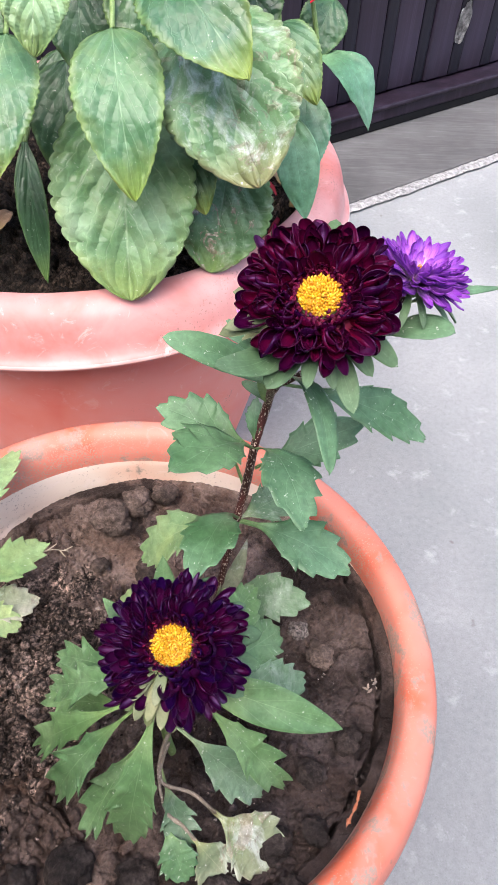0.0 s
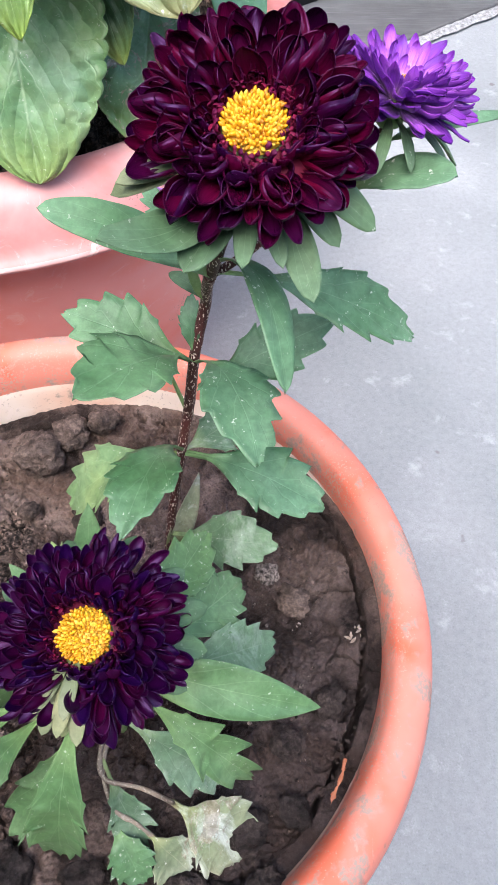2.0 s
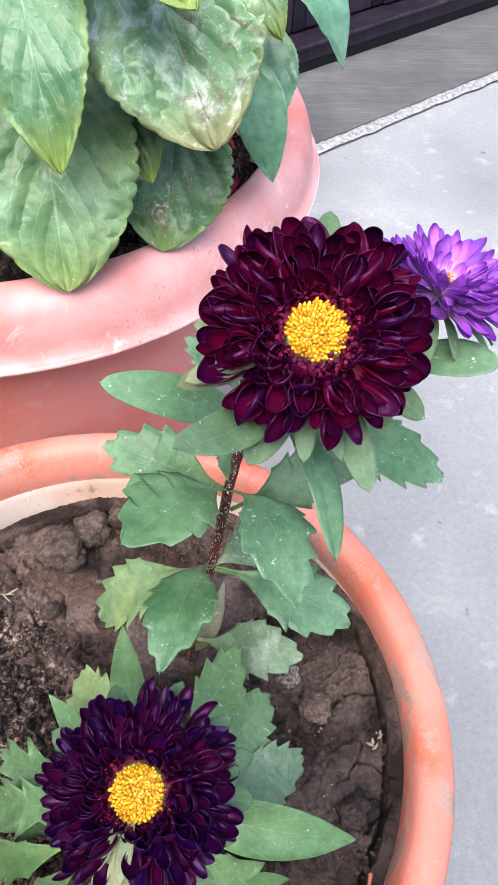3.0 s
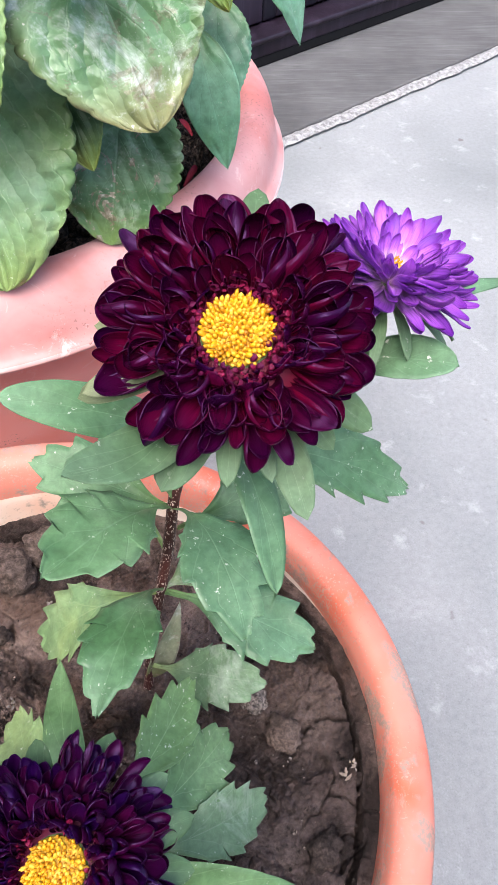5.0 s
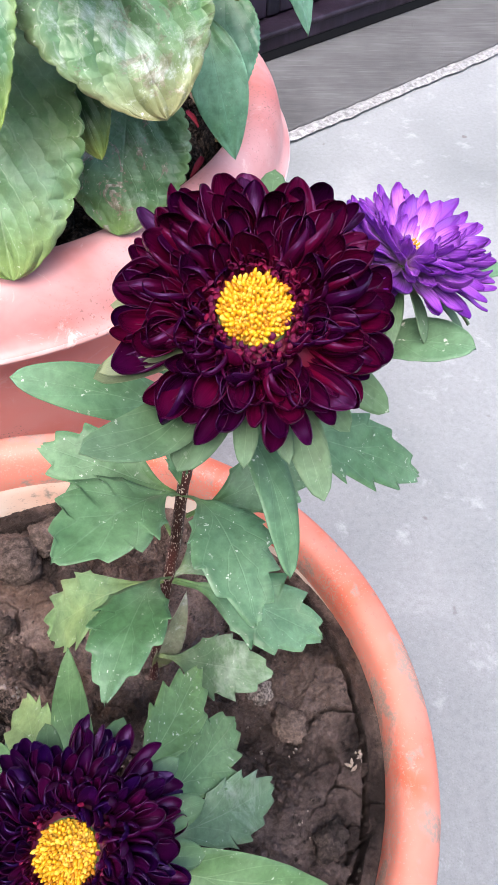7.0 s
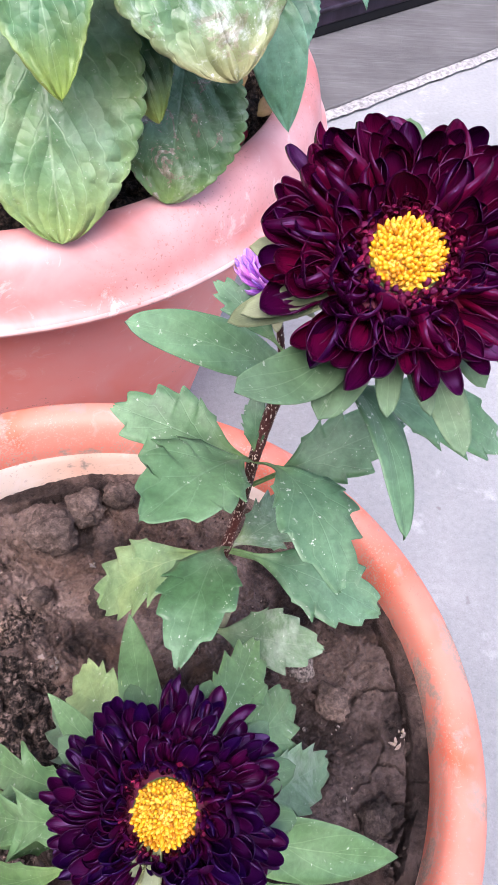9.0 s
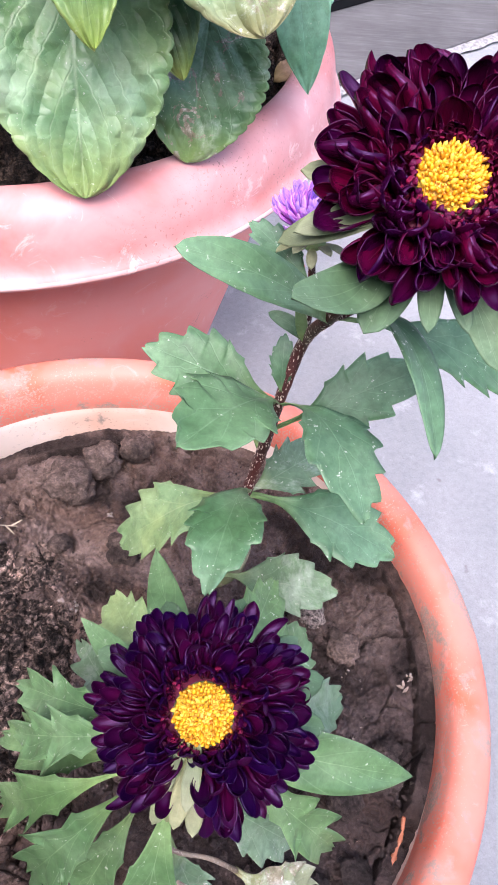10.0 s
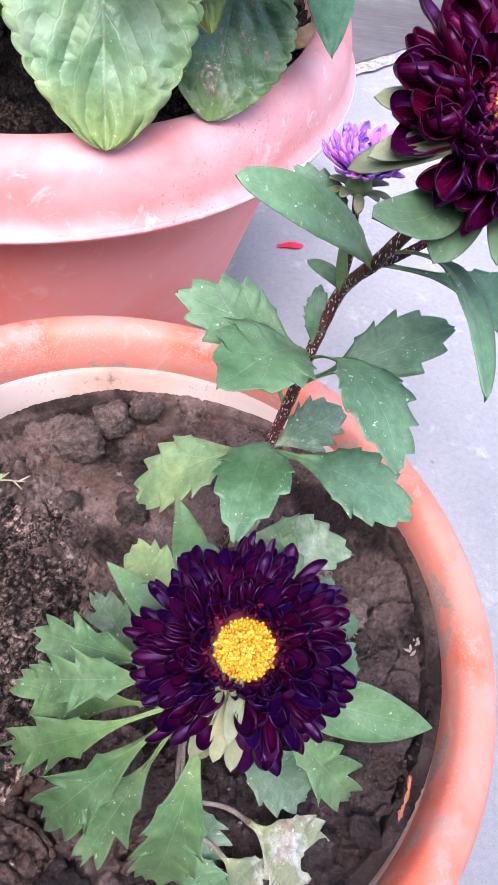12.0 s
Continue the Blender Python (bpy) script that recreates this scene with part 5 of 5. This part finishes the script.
leaf(seedling, (-0.106, 0.020, 0.268), (-0.0701, 0.0203, 0.250), 0.022, ASTER_PALE, "lobed", (0.1, -0.3, 0.93), 0.12)
leaf(seedling, (-0.109, 0.023, 0.290), (-0.0858, 0.1242, 0.300), 0.024, ASTER_PALE, "cut", (0.0, -0.3, 0.93), 0.10)

# ---- the broad-leaved plant ----
broad = thing("broad_leaved_plant", (-0.06, 0.42, 0.33), "bushy garden plant with large puckered green leaves", "potted plant")
FACE = (0.05, -0.85, 0.5)
stalk(broad, [(-0.05, 0.42, 0.32), (-0.045, 0.40, 0.42), (-0.03, 0.37, 0.52), (-0.02, 0.36, 0.62)], 0.006, 0.004, STEM_GREEN)
stalk(broad, [(-0.02, 0.42, 0.32), (0.02, 0.40, 0.42), (0.06, 0.38, 0.50), (0.09, 0.37, 0.58)], 0.005, 0.003, STEM_GREEN)
stalk(broad, [(-0.10, 0.41, 0.32), (-0.11, 0.38, 0.42), (-0.10, 0.35, 0.50), (-0.09, 0.33, 0.58)], 0.005, 0.003, STEM_GREEN)


def broad_leaf(root, base, tip, width, mat, style="ovate", face=FACE, bend=0.12, cup=0.06, wave=0.05, **more):
    mid = (Vector(root) + Vector(base)) / 2 + Vector((0, 0, 0.02))
    stalk(broad, [root, tuple(mid), base], 0.0022, 0.0016, STEM_GREEN, "petiole")
    fine = width > 0.054
    leaf(broad, base, tip, width, mat, style, face, bend, cup, wave, rows=150 if fine else 80, cols=44 if fine else 24, thick=0.0006, quilt=(0.010 if mat in (BROAD_SMOOTH, BROAD_BLUE) else 0.022) * width, **more)


broad_leaf((-0.045, 0.40, 0.43), (-0.0240, 0.300, 0.466), (-0.0190, 0.222, 0.3540), 0.098, BROAD_LEAF, "oval", bend=0.10)
broad_leaf((-0.03, 0.37, 0.52), (-0.0199, 0.265, 0.516), (-0.0052, 0.205, 0.4400), 0.056, BROAD_SMOOTH, "drop", bend=0.12)
broad_leaf((0.05, 0.385, 0.48), (0.0300, 0.300, 0.515), (0.0697, 0.228, 0.4400), 0.092, BROAD_WORN, "oval", bend=0.14)
broad_leaf((-0.02, 0.36, 0.58), (0.0100, 0.265, 0.552), (0.0613, 0.215, 0.5080), 0.060, BROAD_SMOOTH, "drop", bend=0.12)
broad_leaf((-0.10, 0.36, 0.48), (-0.0866, 0.275, 0.508), (-0.0949, 0.210, 0.4430), 0.055, BROAD_SMOOTH, bend=0.12)
broad_leaf((0.01, 0.40, 0.39), (0.0480, 0.312, 0.422), (0.0355, 0.262, 0.3530), 0.074, BROAD_DARK, "oval", bend=0.08, cup=0.14)
broad_leaf((0.05, 0.385, 0.47), (0.0880, 0.318, 0.450), (0.1055, 0.2925, 0.3820), 0.032, BROAD_BLUE, "spear", bend=0.08)
broad_leaf((0.05, 0.385, 0.47), (0.1020, 0.352, 0.452), (0.0991, 0.318, 0.3940), 0.040, BROAD_BLUE, bend=0.10)
broad_leaf((0.08, 0.375, 0.55), (0.1100, 0.372, 0.4720), (0.1510, 0.348, 0.4270), 0.032, BROAD_BLUE, "spear", (0.5, -0.6, 0.6), bend=0.26)
broad_leaf((0.07, 0.38, 0.52), (0.0790, 0.332, 0.502), (0.1067, 0.303, 0.4620), 0.034, BROAD_SMOOTH, "drop", bend=0.12)
broad_leaf((0.09, 0.37, 0.57), (0.1190, 0.392, 0.502), (0.0985, 0.368, 0.4640), 0.036, BROAD_SHADED, bend=0.12)
broad_leaf((-0.10, 0.39, 0.40), (-0.0986, 0.302, 0.430), (-0.0891, 0.258, 0.3400), 0.022, BROAD_SHADED, "spear", bend=0.08)
broad_leaf((-0.09, 0.335, 0.57), (-0.0562, 0.265, 0.550), (-0.0607, 0.238, 0.5080), 0.042, BROAD_LEAF, bend=0.12)
broad_leaf((-0.02, 0.36, 0.57), (-0.0140, 0.305, 0.535), (0.0060, 0.276, 0.4850), 0.044, BROAD_SMOOTH, "drop", bend=0.12)
broad_leaf((0.00, 0.40, 0.40), (0.0100, 0.300, 0.462), (0.0330, 0.258, 0.4030), 0.044, BROAD_SMOOTH, "drop", bend=0.10)
broad_leaf((0.07, 0.38, 0.53), (0.0580, 0.342, 0.528), (0.0700, 0.318, 0.4940), 0.038, BROAD_SHADED, bend=0.12)
# filler leaves inside the bush, in the shade-darkened material
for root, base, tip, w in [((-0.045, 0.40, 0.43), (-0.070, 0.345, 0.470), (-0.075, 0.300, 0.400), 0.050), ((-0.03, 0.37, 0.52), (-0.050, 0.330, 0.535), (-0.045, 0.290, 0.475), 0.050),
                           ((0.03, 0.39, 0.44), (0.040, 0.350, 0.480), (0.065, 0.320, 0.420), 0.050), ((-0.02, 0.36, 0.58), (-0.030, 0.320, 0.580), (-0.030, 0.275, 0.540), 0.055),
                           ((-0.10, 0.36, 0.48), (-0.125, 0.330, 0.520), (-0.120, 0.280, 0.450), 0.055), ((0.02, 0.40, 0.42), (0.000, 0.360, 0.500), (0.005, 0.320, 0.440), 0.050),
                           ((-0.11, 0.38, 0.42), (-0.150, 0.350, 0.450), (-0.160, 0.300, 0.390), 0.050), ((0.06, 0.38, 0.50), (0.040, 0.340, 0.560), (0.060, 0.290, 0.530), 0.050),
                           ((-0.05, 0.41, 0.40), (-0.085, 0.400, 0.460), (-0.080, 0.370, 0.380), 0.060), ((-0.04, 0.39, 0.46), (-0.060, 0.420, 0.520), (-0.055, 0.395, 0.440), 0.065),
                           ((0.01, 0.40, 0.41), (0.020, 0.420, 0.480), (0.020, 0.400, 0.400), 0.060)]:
    broad_leaf(root, base, tip, w, BROAD_SHADED)
petal_me = petal_mesh("red_flower", RED_PETAL, 0.5, 0.4, 0.2, 3.0)
for k in range(5):
    o = new("red_flower", petal_me)
    o.parent = broad
    o.matrix_parent_inverse = broad.matrix_world.inverted()
    o.matrix_basis = Matrix.Translation((0.100, 0.36, 0.507 + 0.003 * k)) @ Matrix.Rotation(k * 1.3, 4, "Z") @ Matrix.Rotation(-0.5, 4, "Y") @ Matrix.Diagonal((0.014, 0.014, 0.014, 1))


# ---- loose bits ----
def lump_bm(r, seed, squash=0.85, sub=4):
    bm = bmesh.new()
    bmesh.ops.create_icosphere(bm, subdivisions=sub, radius=1.0)
    for v in bm.verts:
        p = v.co.copy()
        k = 1 + 0.36 * noise.noise(p * 1.4 + Vector((seed, 0, 0))) + 0.22 * noise.noise(p * 3.5 + Vector((0, seed, 0))) + 0.05 * noise.noise(p * 9)
        v.co = Vector((p.x, p.y * 0.9, p.z * squash)) * k * r
    return bm


def clod(x, y, r, seed, mat, name="soil_clod", label="rounded lump of damp brown soil", cat="soil", z=0.2455):
    bm = lump_bm(r, seed, 0.80 if y > 0.10 else 0.55)
    bm.transform(Matrix.Translation((x, y, z)) @ Matrix.Rotation(seed, 4, "Z"))
    return tagged(link_mesh(name, bm, mat), label, cat, "soil lumps" if name == "soil_clod" else "")


for i, (x, y, r) in enumerate([(-0.0265, 0.1080, 0.0140), (-0.0105, 0.1240, 0.0110), (0.0075, 0.1320, 0.0095), (0.0037, 0.0682, 0.0095), (-0.030, 0.072, 0.0060), (0.118, 0.012, 0.0090),
                               (0.132, -0.040, 0.0080), (0.110, -0.058, 0.0085), (0.090, -0.095, 0.0095), (0.020, -0.112, 0.0100), (-0.015, -0.108, 0.0120), (0.062, -0.118, 0.0110),
                               (0.098, -0.118, 0.0090), (0.080, -0.124, 0.0120), (0.036, -0.132, 0.0125), (0.004, -0.128, 0.0105), (-0.040, -0.118, 0.0110), (-0.062, -0.100, 0.0090), (0.112, -0.088, 0.0070), (0.070, -0.102, 0.0065)]):
    clod(x, y, r, i * 1.7, CLOD if y > 0.0 else CLOD_WET, z=0.2480 if y > 0.10 else 0.2435)
clod(0.1050, 0.0300, 0.0070, 9.0, STONE, "pebble", "small grey-brown pebble lying on the soil", "pebble", 0.2400)


def scatter(name, centre, radius, z, count, sizes, seed, mat, label, back=1.0):
    """Crumbs of soil strewn over a bed, joined into one mesh. back: their size towards the far side."""
    rnd = random.Random(seed)
    tm = bmesh.new()
    bmesh.ops.create_icosphere(tm, subdivisions=1, radius=1.0)
    shape = [v.co.copy() for v in tm.verts]
    tri = [[v.index for v in f.verts] for f in tm.faces]
    tm.free()
    verts, faces = [], []
    for i in range(count):
        a, r = rnd.uniform(0, 2 * math.pi), radius * math.sqrt(rnd.random())
        x, y = r * math.cos(a), r * math.sin(a)
        s = rnd.choice(sizes) * (back if y > 0.05 else 1.0)
        if noise.noise(Vector((x * 30, y * 30, seed))) < -0.12:
            continue
        turn = Euler((rnd.uniform(0, 3), rnd.uniform(0, 3), rnd.uniform(0, 3))).to_matrix()
        form = Vector((1, rnd.uniform(0.55, 1), rnd.uniform(0.5, 0.9)))
        n0 = len(verts)
        for q in shape:
            w = turn @ Vector((q.x * form.x, q.y * form.y, q.z * form.z)) * s * rnd.uniform(0.75, 1.2)
            verts.append((centre[0] + x + w.x, centre[1] + y + w.y, z + 0.2 * s + w.z))
        faces += [[n0 + k for k in f] for f in tri]
    me = bpy.data.meshes.new(name)
    me.from_pydata(verts, [], faces)
    me.materials.append(mat)
    return tagged(new(name, me), label, "soil", kind="stuff")


scatter("soil_crumbs", FRONT, 0.1435, 0.2365, 5000, (0.0006, 0.0008, 0.0010, 0.0013, 0.0018, 0.0024, 0.0034), 5, SOIL_FRONT, "scattered crumbs of dry brown soil", 0.5)
scatter("soil_crumbs", FRONT, 0.1400, 0.2362, 1500, (0.0022, 0.0028, 0.0034, 0.0042, 0.0052), 29, SOIL_FRONT, "broken lumps of dark damp soil", 0.5)
scatter("dry_flecks", FRONT, 0.1435, 0.2385, 1500, (0.0004, 0.0005, 0.0007, 0.0010, 0.0014), 17, FLECK, "pale dry flecks and grit on the soil", 0.6)
scatter("soil_crumbs", BACK, 0.213, 0.330, 2600, (0.0016, 0.0024, 0.0034, 0.005, 0.007, 0.010), 8, SOIL_BACK, "loose soil lumps, darkened for the shade under the broad leaves")
twig = link_mesh("twig", tube_bm([(0.1374, -0.0658, 0.2400), (0.1345, -0.0740, 0.2395), (0.1281, -0.0849, 0.2385)], 0.0010, 0.0016, 9, 0.4), TWIG)
tagged(twig, "thin orange twig lying on the soil by the rim", "twig")
bm = bmesh.new()
for pts in ([(-0.079, 0.078, 0.2400), (-0.068, 0.083, 0.2420), (-0.055, 0.084, 0.2400)], [(-0.070, 0.082, 0.2418), (-0.064, 0.089, 0.2412)], [(-0.061, 0.0836, 0.2412), (-0.056, 0.079, 0.2400)],
            [(-0.058, 0.084, 0.2405), (-0.053, 0.088, 0.2400)]):
    one = tube_bm(pts, 0.0006, 0.0003, 5)
    me = bpy.data.meshes.new("root_thread")
    one.to_mesh(me)
    one.free()
    bm.from_mesh(me)
tagged(link_mesh("root_thread", bm, STRAW), "pale branching root thread lying on the soil", "root")


def chaff(x, y, z, size, seed):
    """A pinch of dried flower chaff: a few crumpled scales."""
    rnd = random.Random(seed)
    bm = bmesh.new()
    for k in range(7):
        a, e = k * 0.9 + rnd.uniform(-0.3, 0.3), rnd.uniform(0.1, 0.9)
        d = Vector((math.cos(a) * math.cos(e), math.sin(a) * math.cos(e), math.sin(e))) * size * rnd.uniform(0.5, 1.0)
        b = Vector((x + rnd.uniform(-0.3, 0.3) * size, y + rnd.uniform(-0.3, 0.3) * size, z))
        one = blade_bm(b, b + d * 0.75, size * 0.34, (rnd.uniform(-0.4, 0.4), -0.4, 1), "drop", 0.25, 0.3, 0.15, rows=8, cols=4, thick=0.0002, seed=seed + k)
        me = bpy.data.meshes.new("chaff")
        one.to_mesh(me)
        one.free()
        bm.from_mesh(me)
    tagged(link_mesh("chaff", bm, CHAFF), "dried grey-white flower chaff on the soil", "chaff", "bits of dry chaff")


for k, (x, y, z, size) in enumerate([(0.1470, -0.009, 0.2425, 0.0045), (0.1505, -0.004, 0.2425, 0.0035), (-0.0267, 0.0404, 0.2390, 0.0040), (-0.0187, 0.0373, 0.2390, 0.0048), (-0.0046, 0.0893, 0.2425, 0.0034),
                                     (0.098, -0.020, 0.2400, 0.0035)]):
    chaff(x, y, z, size, 40 + k)
fallen = new("fallen_petal", petal_mesh("fallen_petal", RED_PETAL, 0.34, 0.25, 0.12, 2.0))
fallen.matrix_world = Matrix.Translation((0.158, 0.592, 0.0022)) @ Matrix.Rotation(radians(8), 4, "Z") @ Matrix.Diagonal((0.036, 0.034, 0.02, 1))
tagged(fallen, "single fallen red petal on the concrete", "petal")
shrivelled = petal_mesh("fallen_petal", RED_DRIED, 0.30, 0.9, 0.3, 4.0)
for x, y, z, turn, size in [(0.0790, 0.3450, 0.3385, 50, 0.018), (0.0854, 0.4085, 0.3400, 120, 0.016)]:
    dropped = new("fallen_petal", shrivelled)
    dropped.matrix_world = Matrix.Translation((x, y, z)) @ Matrix.Rotation(radians(turn), 4, "Z") @ Matrix.Rotation(radians(-14), 4, "Y") @ Matrix.Diagonal((size, size, size * 0.8, 1))
    tagged(dropped, "curled red petal fallen on the dark soil", "petal", "red petals in the pink pot")


# ---- dry leaves on the soil of the pink pot ----
DEAD = leaf_material("dead_leaf", ((0.09, 0.055, 0.035), (0.17, 0.11, 0.07), (0.28, 0.20, 0.14)), (0.30, 0.22, 0.15), 0.8, count=5.0)
for x, y, z, turn, size in [(0.097, 0.389, 0.3400, 0.4, 0.030), (0.090, 0.430, 0.3400, 2.2, 0.026), (0.066, 0.338, 0.3380, 5.2, 0.022), (-0.150, 0.330, 0.3380, 1.3, 0.030), (-0.190, 0.350, 0.3380, 3.9, 0.026)]:
    d = Vector((math.cos(turn), math.sin(turn), 0.12)) * size
    SEED[0] += 2.9
    me = blade_bm((x, y, z), Vector((x, y, z)) + d, size * 0.5, (0.2, -0.3, 1), "drop", 0.2, 0.3, 0.2, rows=16, cols=6, seed=SEED[0])
    tagged(link_mesh("dry_leaf", me, DEAD), "curled brown dead leaf lying on dark soil", "leaf", "dead leaves in the pink pot")
